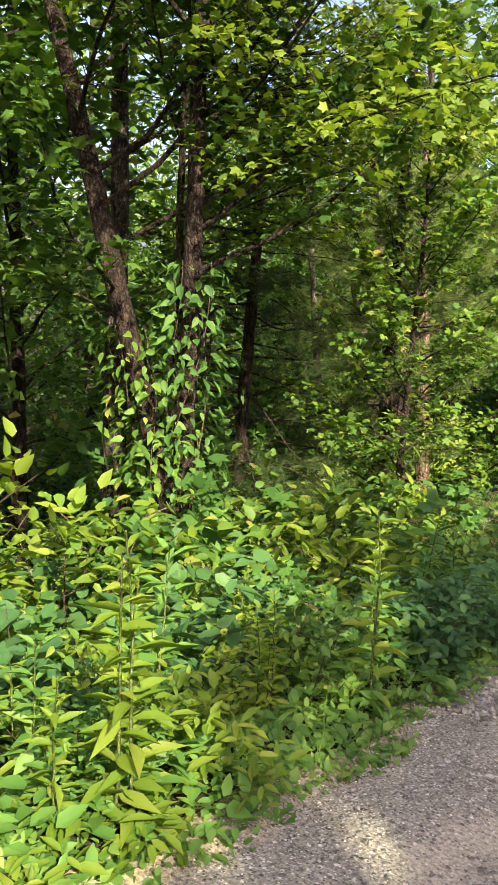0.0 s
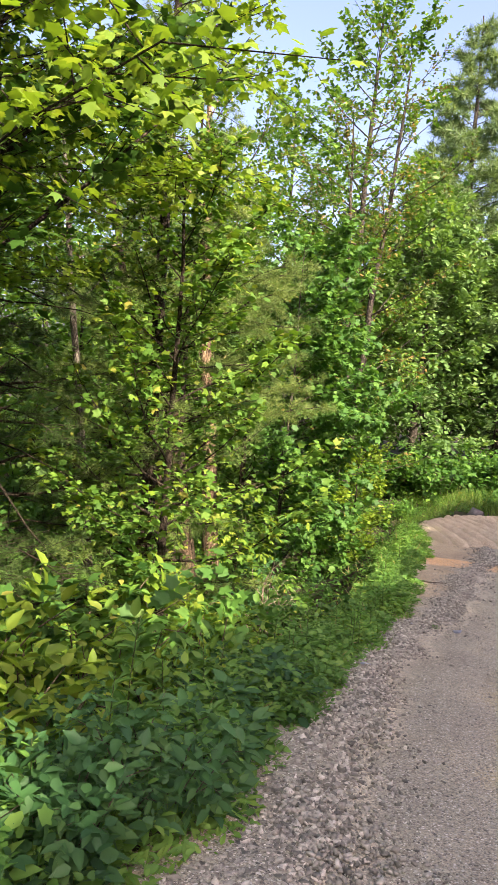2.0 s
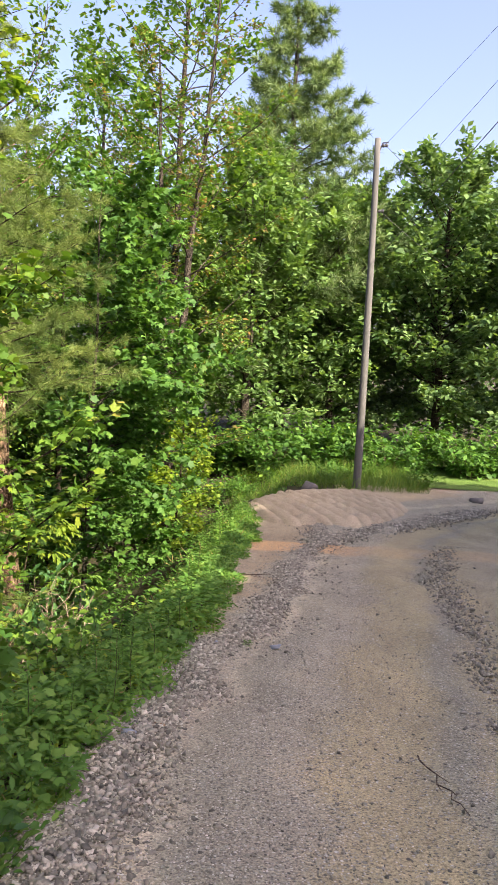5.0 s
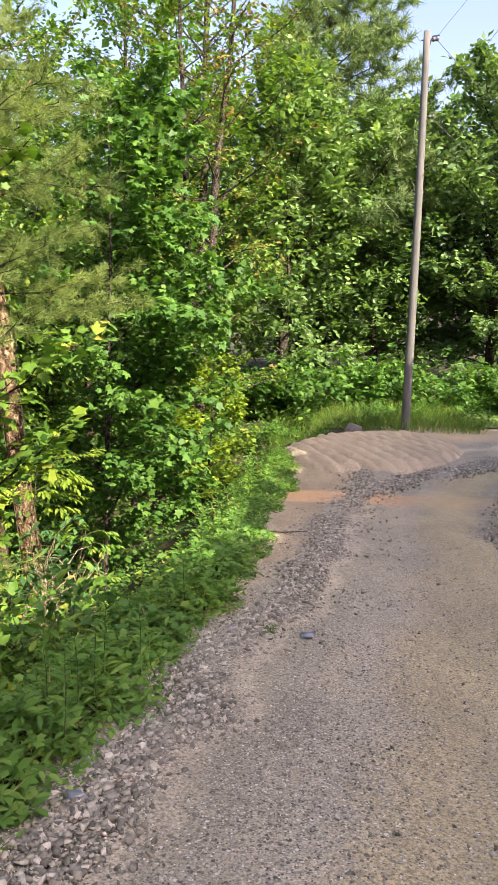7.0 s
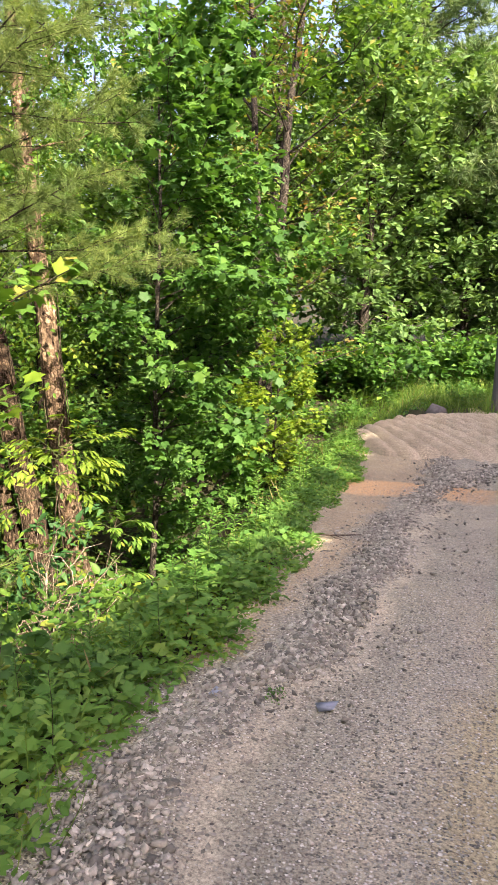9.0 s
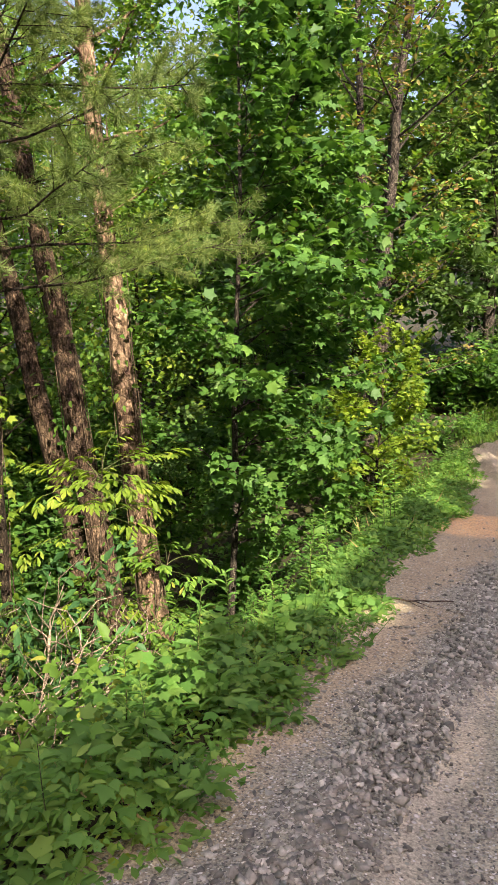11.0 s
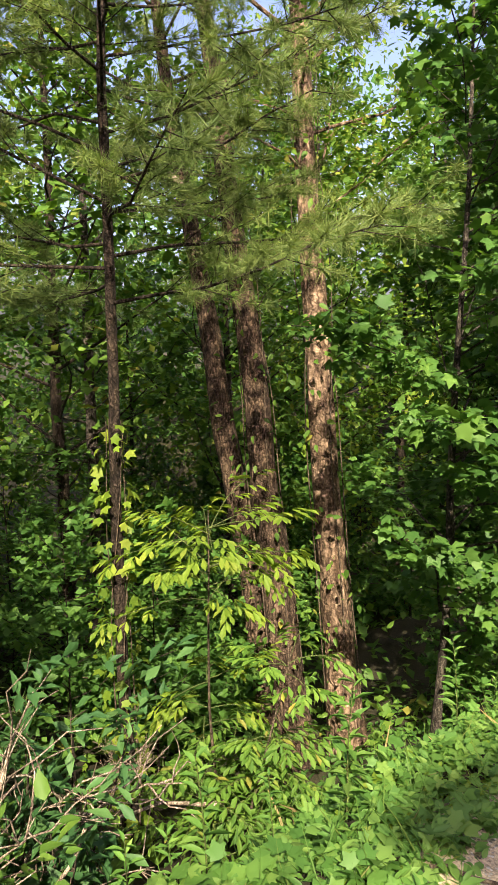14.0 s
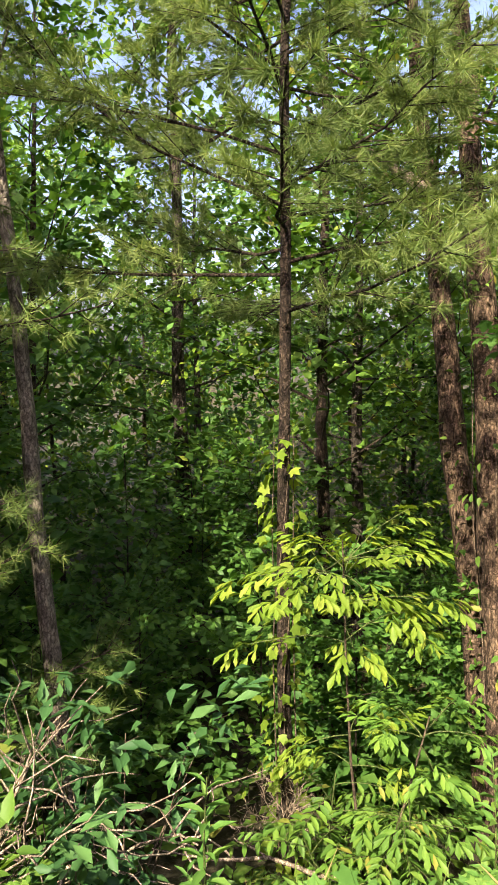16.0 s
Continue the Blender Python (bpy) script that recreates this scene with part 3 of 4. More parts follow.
def pinnate_bush(name, label, seed, height, width, fronds, leaf_mat, leaflet=0.09):
    """A shrub of long compound leaves: paired leaflets along arching stalks."""
    rng = np.random.default_rng(seed)
    top = new(name)
    tagged(top, label, "bush", GROUPS["bush"])
    wood, P, U, N, S = [], [], [], [], []
    stem = curve_points((0, 0, -0.1), (0.1, 0.05, 1), height, 7, 0, rng, 0.06)
    wood.append((stem, np.linspace(0.014, 0.004, 7), 5))
    for i in range(fronds):
        az = i * 2.4 + rng.uniform(-0.3, 0.3)
        p, _ = at_fraction(stem, 0.25 + 0.74 * i / fronds)
        line = curve_points(p, (math.cos(az), math.sin(az), rng.uniform(0.1, 0.7)), width * rng.uniform(0.7, 1.1), 9, -0.9, rng, 0.04)
        wood.append((line, np.linspace(0.004, 0.002, 9), 3))
        for j in range(2, 9):
            q, d = at_fraction(line, (j - 0.01) / 8)
            side = np.cross(d, [0, 0, 1])
            for s in (-1, 1):
                P.append(q), U.append(d * 0.45 + s * side + np.array([0, 0, -0.35]) + 0.08 * rng.standard_normal(3))
                N.append(np.array([0, 0, 1]) + 0.2 * rng.standard_normal(3)), S.append(leaflet * rng.uniform(0.8, 1.2))
        P.append(line[-1]), U.append(line[-1] - line[-2]), N.append(np.array([0, 0, 1.0])), S.append(leaflet * 1.1)
    part("stemwork", tube_mesh("stemwork", wood), STEM, top, smooth=True, kind="stuff")
    part("foliage", leaf_mesh("foliage", np.array(P), np.array(U), np.array(N), np.array(S), "leaflet"), leaf_mat, top, kind="stuff")
    return top


def hickory_sapling(label, seed, height, tiers, leaf_mat):
    """A thin stem with tiers (height share, branches, reach) of branches that end in fans of large drooping leaflets."""
    rng = np.random.default_rng(seed)
    top = new("sapling")
    tagged(top, label, "sapling", GROUPS["sapling"])
    stem = curve_points((0, 0, -0.1), (0.05, 0.02, 1), height, 9, 0, rng, 0.04)
    part("stem", tube_mesh("stem", [(stem, np.linspace(0.018, 0.005, 9), 6)]), TWIG, top, smooth=True)
    P, U, N, S = [], [], [], []
    for share, branches, reach in tiers:
        for i in range(branches):
            az = i * 2.4 + rng.uniform(-0.4, 0.4)
            p, _ = at_fraction(stem, min(0.999, share - 0.1 * rng.uniform()))
            line = curve_points(p, (math.cos(az), math.sin(az), rng.uniform(0.2, 0.7)), reach * rng.uniform(0.5, 1.1), 6, -0.5, rng, 0.07)
            limb = part("limb", tube_mesh("limb", [(line, np.linspace(0.006, 0.003, 6), 4)]), STEM, top, smooth=True)
            for at in (0.55, 0.8, 0.999):
                q, d = at_fraction(line, at)
                for k in range(2 if at < 0.9 else 3):
                    side = np.cross(d, [0, 0, 1])
                    way = d * rng.uniform(0.4, 1) + side * (rng.uniform(0.4, 1) * (1 if k % 2 else -1)) + np.array([0, 0, rng.uniform(-0.35, 0.15)])
                    way /= np.linalg.norm(way)
                    tip = q + way * rng.uniform(0.14, 0.24)
                    across = np.cross(way, [0, 0, 1])
                    for f, spread in ((0.5, 0.9), (0.5, -0.9), (0.85, 0.7), (0.85, -0.7), (1.0, 0.0)):
                        P.append(q + (tip - q) * f), U.append(way + spread * across + np.array([0, 0, -0.45]) + 0.1 * rng.standard_normal(3))
                        N.append(np.array([0, 0, 1.0]) + 0.25 * rng.standard_normal(3)), S.append(rng.uniform(0.085, 0.125) * (1.15 if spread == 0 else 1.0))
    part("foliage", leaf_mesh("foliage", np.array(P), np.array(U), np.array(N), np.array(S), "obovate"), leaf_mat, top, kind="stuff")
    return top


def herb_stems(name, label, seed, n, ys, ds, height, leaf, per, mat, shape):
    """Leafy herbs on the verge, each an upright stalk with leaves spreading from it."""
    rng = np.random.default_rng(seed)
    y = rng.uniform(*ys, n)
    d = ds[0] + (ds[1] - ds[0]) * rng.uniform(size=n)
    x = edge_x(y) - d
    h = height * rng.uniform(0.45, 1.1, n) * np.clip(0.35 + d / 0.5, 0.35, 1) * (0.75 + 0.35 * np.sin(x * 2.1 + y * 1.3))
    h *= np.interp(y, [11.2, 12.6, 17, 18.5], [1, 0.4, 0.4, 1])
    foot = np.stack([x, y, ground_z(x, y)], -1)
    sway = 0.25 * rng.standard_normal((n, 2))
    f = rng.uniform(0.25, 1.0, (n, per))
    P = foot[:, None] + (f * h[:, None])[..., None] * np.stack([sway[:, 0], sway[:, 1], np.ones(n)], -1)[:, None]
    az = rng.uniform(0, 6.28, (n, 1)) + 2.4 * np.arange(per)
    U = np.stack([np.cos(az), np.sin(az), rng.normal(0.1, 0.3, (n, per))], -1).reshape(-1, 3)
    P = P.reshape(-1, 3) + U * rng.uniform(0, 0.06, (n * per, 1))
    N = np.array([0, 0, 1.0]) + 0.3 * rng.standard_normal(P.shape)
    S = leaf * rng.uniform(0.55, 1.2, n * per) * np.repeat(rng.uniform(0.7, 1.2, n), per)
    tagged(part(name, leaf_mesh(name, P, U, N, S, shape), mat), label, "undergrowth", kind="stuff")


def tall_weed(label, seed, height, leaf_mat, leaf=0.13, n=34, droop=0.35):
    """An upright unbranched weed with narrow leaves up its stem."""
    rng = np.random.default_rng(seed)
    top = new("tall_weed")
    tagged(top, label, "weed", GROUPS["tall_weed"])
    line = curve_points((0, 0, -0.05), (0.06, 0.03, 1), height, 8, 0, rng, 0.05)
    part("stem", tube_mesh("stem", [(line, np.linspace(0.008, 0.003, 8), 5)]), STEM, top, smooth=True)
    P, U, N, S = [], [], [], []
    for i in range(n):
        f = 0.15 + 0.85 * i / n
        p, d = at_fraction(line, min(f, 0.999))
        az = i * 2.4
        U.append(np.array([math.cos(az), math.sin(az), 0.75 - 0.5 * droop - 0.3 * (1 - f)]) + 0.12 * rng.standard_normal(3))
        P.append(p), N.append(np.array([0, 0, 1.0]) + 0.25 * rng.standard_normal(3)), S.append(leaf * rng.uniform(0.7, 1.15) * (1.1 - 0.45 * f ** 3))
    part("foliage", leaf_mesh("foliage", np.array(P), np.array(U), np.array(N), np.array(S), "lance"), leaf_mat, top, kind="stuff")
    return top


def herb_cover(name, label, seed, n, ys, ds, height, size, mat, shape="oval", upright=0.4, clump=0.55):
    """Low leaves over the bank, in drifts: ys along the road, ds out from its edge."""
    rng = np.random.default_rng(seed)
    y = rng.uniform(*ys, n * 2)
    d = ds[0] + (ds[1] - ds[0]) * rng.uniform(size=n * 2) ** 0.8
    x = edge_x(y) - d
    keep = (np.sin(x * 3.1 + y * 1.7) * np.sin(y * 2.3 - x * 1.9) * 0.5 + 0.5 + 0.35 * rng.standard_normal(n * 2)) > 1 - clump - 0.2
    x, y, d = x[keep][:n], y[keep][:n], d[keep][:n]
    h = height * rng.uniform(0.05, 1, len(x)) * (0.55 + 0.45 * np.sin(x * 2.7 + 1) * np.sin(y * 3.3)) * np.clip(0.25 + d / 0.6, 0.25, 1) * np.interp(y, [11.2, 12.6, 20, 21.5], [1, 0.42, 0.42, 1])
    P = np.stack([x, y, ground_z(x, y) + h], -1)
    az = rng.uniform(0, 2 * np.pi, len(x))
    U = np.stack([np.cos(az), np.sin(az), rng.normal(upright, 0.35, len(x))], -1)
    N = np.array([0, 0, 1.0]) + 0.4 * rng.standard_normal(P.shape)
    ob = part(name, leaf_mesh(name, P, U, N, size * rng.uniform(0.5, 1.25, len(x)), shape), mat)
    return tagged(ob, label, "undergrowth", kind="stuff")


# ---- the trees beside the drive ----
twin = tree("maple_tree", "old twin-trunked tree with creeper-clad brown bark", 11, 11, 0.14, 3.4, 3.0, 40, 5, 24, 0.11, "maple", LEAF_DARK, BARK_DARK, (-0.33, 0.0), forks=((-0.015, 0.0, 0.95, -0.55, 0.1),), towards=0.9, split=True)
place(twin, -3.2, 5.75)
light_maple = tree("maple_tree", "slender maple with yellow-green leaves over the verge", 12, 9.5, 0.07, 4.6, 4.0, 30, 6, 26, 0.088, "maple", LEAF_LIGHT, BARK_DARK, (0.0, 0.02), towards=0.75, rise=0.12, up=0.05, split=True)
place(light_maple, -4.5, 6.7)
near_pine = tree("pine_tree", "dark roadside white pine with dead lower branches", 13, 13, 0.13, 1.2, 2.5, 70, 8, (6, 17), 0.14, "needle", NEEDLE, BARK_DARK, cone=True, rise=0.12, up=0.1, twig_len=0.28, split=True)
place(near_pine, -3.6, 11.2)
hemlock = tree("pine_tree", "dense dark conifer with bare twigs inside", 14, 11, 0.13, 0.6, 2.8, 120, 10, (8, 14), 0.13, "needle", NEEDLE_DARK, BARK_DARK, cone=True, rise=0.0, up=-0.1, bare=0.2, split=True)
place(hemlock, -5.2, 9.8)
verge_tree = tree("maple_tree", "young broad-leaved tree with light leaves above the ditch", 15, 7.6, 0.07, 0.8, 1.8, 52, 7, 17, 0.105, "maple", LEAF, BARK_DARK, fade=(LEAF_LIGHT, 0.15), split=True)
place(verge_tree, -2.9, 10.3)
young_maple = tree("maple_tree", "young green maple growing from the foot of the bank", 16, 9.4, 0.06, 1.6, 2.6, 62, 6, 18, 0.15, "maple", LEAF_MAPLE, BARK_GREY, (0.03, 0.0), up=0.1, droop=0.75, rise=0.3, split=True, avoid=(3.8, 1.15))
place(young_maple, -3.15, 18.6)
trunk_a = tree("tall_tree", "tall tree with flaking sunlit tan bark", 17, 15, 0.225, 7.0, 2.8, 26, 5, 24, 0.12, "oval", LEAF, BARK_PALE, (-0.066, 0.0), trunk_sides=18, split=True)
place(trunk_a, -4.32, 18.45)
trunk_b = tree("tall_tree", "forked tall tree with shaggy brown bark", 18, 14, 0.23, 6.5, 2.8, 26, 5, 24, 0.12, "oval", LEAF, BARK, (-0.2, 0.0), forks=((-0.225, 0.0, 0.9, -0.36, 0.0),), trunk_sides=18, split=True)
place(trunk_b, -4.5, 17.75)
slim_pine = tree("pine_tree", "slim pine with long soft needles on drooping branches", 19, 14, 0.07, 5.6, 2.9, 62, 8, (8, 30), 0.165, "needle", NEEDLE, BARK_DARK, cone=True, rise=0.1, up=0.15, split=True)
place(slim_pine, -4.4, 15.05)
grey_trunk = tree("tall_tree", "leaning grey-barked tree behind dead brush", 20, 12, 0.1, 7.0, 2.4, 18, 5, 20, 0.12, "oval", LEAF_DARK, BARK_SMOOTH, (-0.07, -0.06), split=True)
place(grey_trunk, -5.0, 13.15)
bright_maple = tree("maple_tree", "bright young maple at the corner of the bank", 22, 4.0, 0.04, 0.6, 1.15, 34, 6, 18, 0.11, "maple", LEAF_LIGHT, BARK_DARK, (0.03, 0.02), rise=0.3, split=True)
place(bright_maple, -1.7, 22.4)
brown_tree = tree("tall_tree", "half-bare tree with faded brownish leaves", 21, 15, 0.15, 2.6, 2.7, 64, 5, 15, 0.14, "oval", LEAF, BARK_GREY, (0.07, 0.03), forks=((-0.04, 0.0, 0.9, 0.1, 0.1),), fade=(LEAF_FADED, 0.35), bare=0.2, split=True)
place(brown_tree, -2.2, 23.8)



def creeper(label, seed, host, which, height, radius, n, size, mat, shape="oval"):
    """Climbing leaves round one trunk of a tree that stands already."""
    g = np.random.default_rng(seed)
    line = np.array([host.matrix_world @ Vector(p) for p in LINES[host.name][which]])
    z0 = line[0][2] + 0.2

    def centre(h):
        return np.stack([np.interp(z0 + h, line[:, 2], line[:, c]) for c in (0, 1)] + [z0 + h], -1)
    h = height * g.uniform(0, 1, n) ** 1.2
    a = g.uniform(0, 2 * np.pi, n)
    out = np.stack([np.cos(a), np.sin(a), np.zeros(n)], -1)
    spread = radius * (1 + np.abs(g.standard_normal(n)) * (1.3 - h / height))
    P = centre(h) + out * spread[:, None]
    U = out * 0.6 + 0.5 * g.standard_normal((n, 3)) - np.array([0, 0, 0.5])
    N = out + np.array([0, 0, 0.8]) + 0.4 * g.standard_normal((n, 3))
    top = new("creeper")
    tagged(top, label, "climbing plant", GROUPS["creeper"])
    stems = []
    for k in range(4):
        s = np.linspace(0, 1, 24)
        t = k * 1.6 + 3 * s + 0.4 * np.sin(9 * s)
        c = centre(height * s)
        c[:, 0] += radius * 0.85 * np.cos(t)
        c[:, 1] += radius * 0.85 * np.sin(t)
        stems.append((c, np.linspace(0.012, 0.004, 24), 4))
    part("stemwork", tube_mesh("stemwork", stems), TWIG, top, smooth=True, kind="stuff")
    part("foliage", leaf_mesh("foliage", P, U, N, size * g.uniform(0.5, 1.2, n), shape), mat, top, kind="stuff")


part("broken_limb", tube_mesh("broken_limb", [(curve_points((-2.0, -0.12, 7.4), (-0.6, -0.2, 0.55), 0.9, 7, 0.2, np.random.default_rng(3), 0.15), np.linspace(0.075, 0.045, 7), 9)], 0.12, np.random.default_rng(3)), DEADWOOD, trunk_b, "pale broken limb stub")

creeper("light green creeper climbing the twin trunk", 91, twin, 0, 3.4, 0.22, 1000, 0.13, LEAF)
creeper("light green creeper on the straight trunk", 92, twin, 1, 4.0, 0.22, 1100, 0.13, LEAF_MAPLE)
creeper("creeper leaves on the tan-barked trunk", 93, trunk_a, 0, 9, 0.27, 520, 0.12, LEAF)
creeper("creeper leaves on the forked trunk", 94, trunk_b, 0, 9, 0.25, 480, 0.12, LEAF)
creeper("creeper round the slim pine", 95, slim_pine, 0, 4.5, 0.11, 300, 0.11, LEAF_LIGHT, "maple")


def dead_brush(x, y, z, seed, size, thick=0.009, rise=1.3):
    """A tangle of bare pale dead branches."""
    g = np.random.default_rng(seed)
    top = new("dead_brush")
    tagged(top, "tangle of bare pale dead branches", "dead branches", GROUPS["dead_brush"])
    twigs = []
    for k in range(12):
        az = g.uniform(0, 6.28)
        line = curve_points((x, y, z), (math.cos(az), math.sin(az), rise * g.uniform(0.5, 1.6)), size * g.uniform(0.6, 1.1), 8, -0.2, g, 0.3)
        part("branch", tube_mesh("branch", [(line, np.linspace(thick, 0.3 * thick, 8), 5)]), DEADWOOD, top, smooth=True)
        for j in range(20):
            p, d = at_fraction(line, g.uniform(0.3, 0.98))
            sub = curve_points(p, d + 0.9 * g.standard_normal(3), size * g.uniform(0.12, 0.4), 5, 0, g, 0.3)
            twigs.append((sub, np.linspace(0.5 * thick, 0.2 * thick, 5), 3))
    part("twig_tangle", tube_mesh("twig_tangle", twigs), DEADWOOD, top, smooth=True, kind="stuff")


dead_brush(-2.3, 12.45, float(ground_z(-2.3, 12.45)), 101, 2.1, 0.015, 3.4)
dead_brush(-2.55, 12.7, float(ground_z(-2.55, 12.7)), 102, 1.4, 0.011, 3.0)
dead_brush(-4.15, 14.9, -4.1, 103, 0.6, 0.005, 1.0)
dead_brush(-1.9, 10.2, float(ground_z(-1.9, 10.2)), 99, 1.1)

# ---- the wood's edge beyond the bend ----
far_tree = tree("tall_tree", "dense leafy tree at the edge of the clearing", 31, 11, 0.2, 1.0, 3.6, 70, 4, 18, 0.28, "diamond", LEAF_HAZY, BARK_GREY, trunk_sides=8, twigwood=False, fuzz=0.12)
place(far_tree, -0.4, 32.0)
dark_tree = tree("tall_tree", "dense dark-green tree at the edge of the clearing", 32, 11.5, 0.2, 1.2, 3.7, 70, 4, 22, 0.28, "diamond", LEAF_DULL, BARK_DARK, trunk_sides=8, twigwood=False, fuzz=0.12)
place(dark_tree, 7.2, 33.5)
white_pine = tree("pine_tree", "tall white pine with tiered sweeping branches", 33, 20.5, 0.24, 3.0, 7.6, 130, 5, (6, 12), 0.42, "spray", NEEDLE_HAZY, BARK_GREY, cone=True, rise=0.2, up=0.35, twig_len=0.22)
place(white_pine, 1.0, 37)
tall_thin = tree("tall_tree", "tall thin-crowned tree rising over the wood", 34, 17, 0.17, 5.0, 3.2, 52, 4, 15, 0.22, "diamond", LEAF, BARK_GREY, (0.02, 0.0), trunk_sides=8, twigwood=False, bare=0.1, fuzz=0.1)
place(tall_thin, -3.2, 29.5, 0, 1.1)
for i, (src, x, y, s) in enumerate([(far_tree, 3.0, 34.5, 0.9), (dark_tree, 10.8, 32.5, 0.95), (dark_tree, 14.5, 34, 1.0), (far_tree, 18.5, 33, 1.0), (far_tree, -4.6, 33, 0.95), (dark_tree, 4.9, 37.5, 0.95),
                                    (dark_tree, 9.0, 39, 1.05), (tall_thin, -6.5, 34.5, 0.95), (dark_tree, 0.0, 41, 1.1), (far_tree, -8.5, 30, 1.0)]):
    again(src, x, y, 67 * i + 20, s)

# ---- the deep wood ----
wood_trees = [
    tree("forest_tree", "forest tree in deep shade with a high green crown", 41, 12, 0.13, 2.6, 2.8, 34, 4, 10, 0.23, "diamond", LEAF, BARK_DARK, trunk_sides=8, twigwood=False, fuzz=0.1),
    tree("forest_tree", "slim forest tree with scattered green leaves", 42, 11, 0.09, 1.6, 2.4, 34, 4, 10, 0.23, "diamond", LEAF_MAPLE, BARK_DARK, trunk_sides=8, twigwood=False, fuzz=0.1, lean=(0.04, -0.03)),
    tree("forest_tree", "straight dark-barked forest tree", 43, 14, 0.16, 4.0, 2.8, 32, 4, 10, 0.24, "diamond", LEAF_DARK, BARK_GREY, trunk_sides=8, twigwood=False, fuzz=0.1),
]
rng = np.random.default_rng(77)
spots = []
for _ in range(4000):
    x, y = rng.uniform(-24, -5.8), rng.uniform(-4, 42)
    if len(spots) >= 36:
        break
    gap = 1.9 if x > -12 else 2.6
    if x > -9.5 and 11 < y < 22:
        continue
    taken = spots + [(-3.5, 5.65), (-5.2, 9.8), (-4.5, 17.9), (-5.6, 17.5), (-5.2, 13.2), (-9.5, 30), (-8.5, 38), (-6.5, 34.5)]
    if all((x - a) ** 2 + (y - b) ** 2 > gap * gap for a, b in taken):
        k = len(spots)
        spots.append((x, y))
        turn, size = float(rng.uniform(0, 360)), float(rng.uniform(0.8, 1.15))
        if k < 3:
            place(wood_trees[k], x, y, turn, size)
        else:
            again(wood_trees[k % 3], x, y, turn, size)

for i, (x, y, s) in enumerate([(-11.5, 18.5, 1.2), (-13.5, 13.0, 1.2), (-13.6, 16.2, 1.2), (-7.2, 4.4, 1.0), (-6.4, 2.2, 0.95), (-8.8, 6.0, 1.1), (-8.4, 8.4, 1.1)]):
    spots.append((x, y))
    again(wood_trees[i % 3], x, y, 77 * i, s)

sapling = tree("sapling", "thin understorey sapling with light green leaves", 44, 4.2, 0.022, 0.6, 1.1, 20, 5, 18, 0.17, "diamond", LEAF_MAPLE, BARK_DARK, trunk_sides=6, twigwood=False)
count = 0
for _ in range(3000):
    if count >= 54:
        break
    x, y = rng.uniform(-15, -4.9), rng.uniform(0, 30) if count % 3 else rng.uniform(12, 26)
    if all((x - a) ** 2 + (y - b) ** 2 > 0.8 for a, b in spots):
        spots.append((x, y))
        (place if count == 0 else again)(sapling, x, y, float(rng.uniform(0, 360)), float(rng.uniform(0.6, 1.25)))
        count += 1


def far_woods():
    """Leaves of the distant trees all round, beyond those that can be told apart."""
    g = np.random.default_rng(9)
    n = 52000
    a = g.uniform(radians(60), radians(260), n)
    r = g.uniform(25, 42, n)
    x, y = -1 + r * np.cos(a), 14 + r * np.sin(a)
    z = -4 + 18 * g.uniform(size=n) * (0.75 + 0.25 * np.sin(a * 23) * np.sin(a * 9))
    P = np.stack([x, y, z], -1)
    keep = ~((x > -2) & (y < 44))
    P = P[keep]
    U = g.standard_normal(P.shape)
    U[:, 2] -= 0.4
    N = np.array([0, 0, 1.0]) + 0.6 * g.standard_normal(P.shape)
    ob = part("far_woods", leaf_mesh("far_woods", P, U, N, g.uniform(0.3, 0.65, len(P)), "diamond"), LEAF_MAPLE)
    tagged(ob, "distant woodland foliage closing the view", "woods", kind="stuff")


far_woods()


def mid_woods():
    """Sprays of leaves of the crowded young growth inside the wood."""
    g = np.random.default_rng(19)
    k, per = 2100, 28
    a, r = g.uniform(radians(115), radians(235), k), g.uniform(11, 26, k)
    c = np.stack([-1 + r * np.cos(a), 14 + r * np.sin(a), -5 + 15 * g.uniform(size=k) ** 1.3], -1)
    P = np.repeat(c, per, 0) + g.standard_normal((k * per, 3)) * np.array([0.7, 0.7, 0.22])
    U = g.standard_normal(P.shape)
    U[:, 2] -= 0.4
    N = np.array([0, 0, 1.0]) + 0.45 * g.standard_normal(P.shape)
    S = g.uniform(0.1, 0.21, len(P))
    # the yellow-green sprays paint sunlit patches into the wood
    for rows, mat in ((slice(0, 28 * 1100), LEAF_LIGHT), (slice(28 * 1100, None), LEAF_MAPLE)):
        ob = part("understorey", leaf_mesh("understorey", P[rows], U[rows], N[rows], S[rows], "diamond"), mat)
        tagged(ob, "crowded leafy sprays of young growth in the wood", "woods", kind="stuff")


mid_woods()

# ---- unseen trees added across the drive to cast its shade ----
roadside = tree("tall_tree", "unseen broad leafy tree added to shade the drive", 35, 9.6, 0.18, 1.0, 3.2, 60, 4, 9, 0.68, "diamond", LEAF_DARK, BARK_DARK, trunk_sides=8, twigwood=False, fuzz=0.15)
place(roadside, 9.6, -8.8, 0, 0.88)
for i, (x, y, s) in enumerate([(9.5, -6.45, 0.88), (9.5, -3.9, 0.96), (9.4, -2.0, 1.0), (9.5, -1.6, 0.88), (9.6, 0.8, 0.94), (9.7, 3.0, 0.9), (9.8, 5.3, 0.88), (10.2, 7.8, 0.92), (10.6, 11.0, 0.92), (10.4, 13.6, 0.95), (10.8, 16.0, 1.0), (11.5, 19.0, 0.85)]):
    again(roadside, x, y, 50 * i, s)

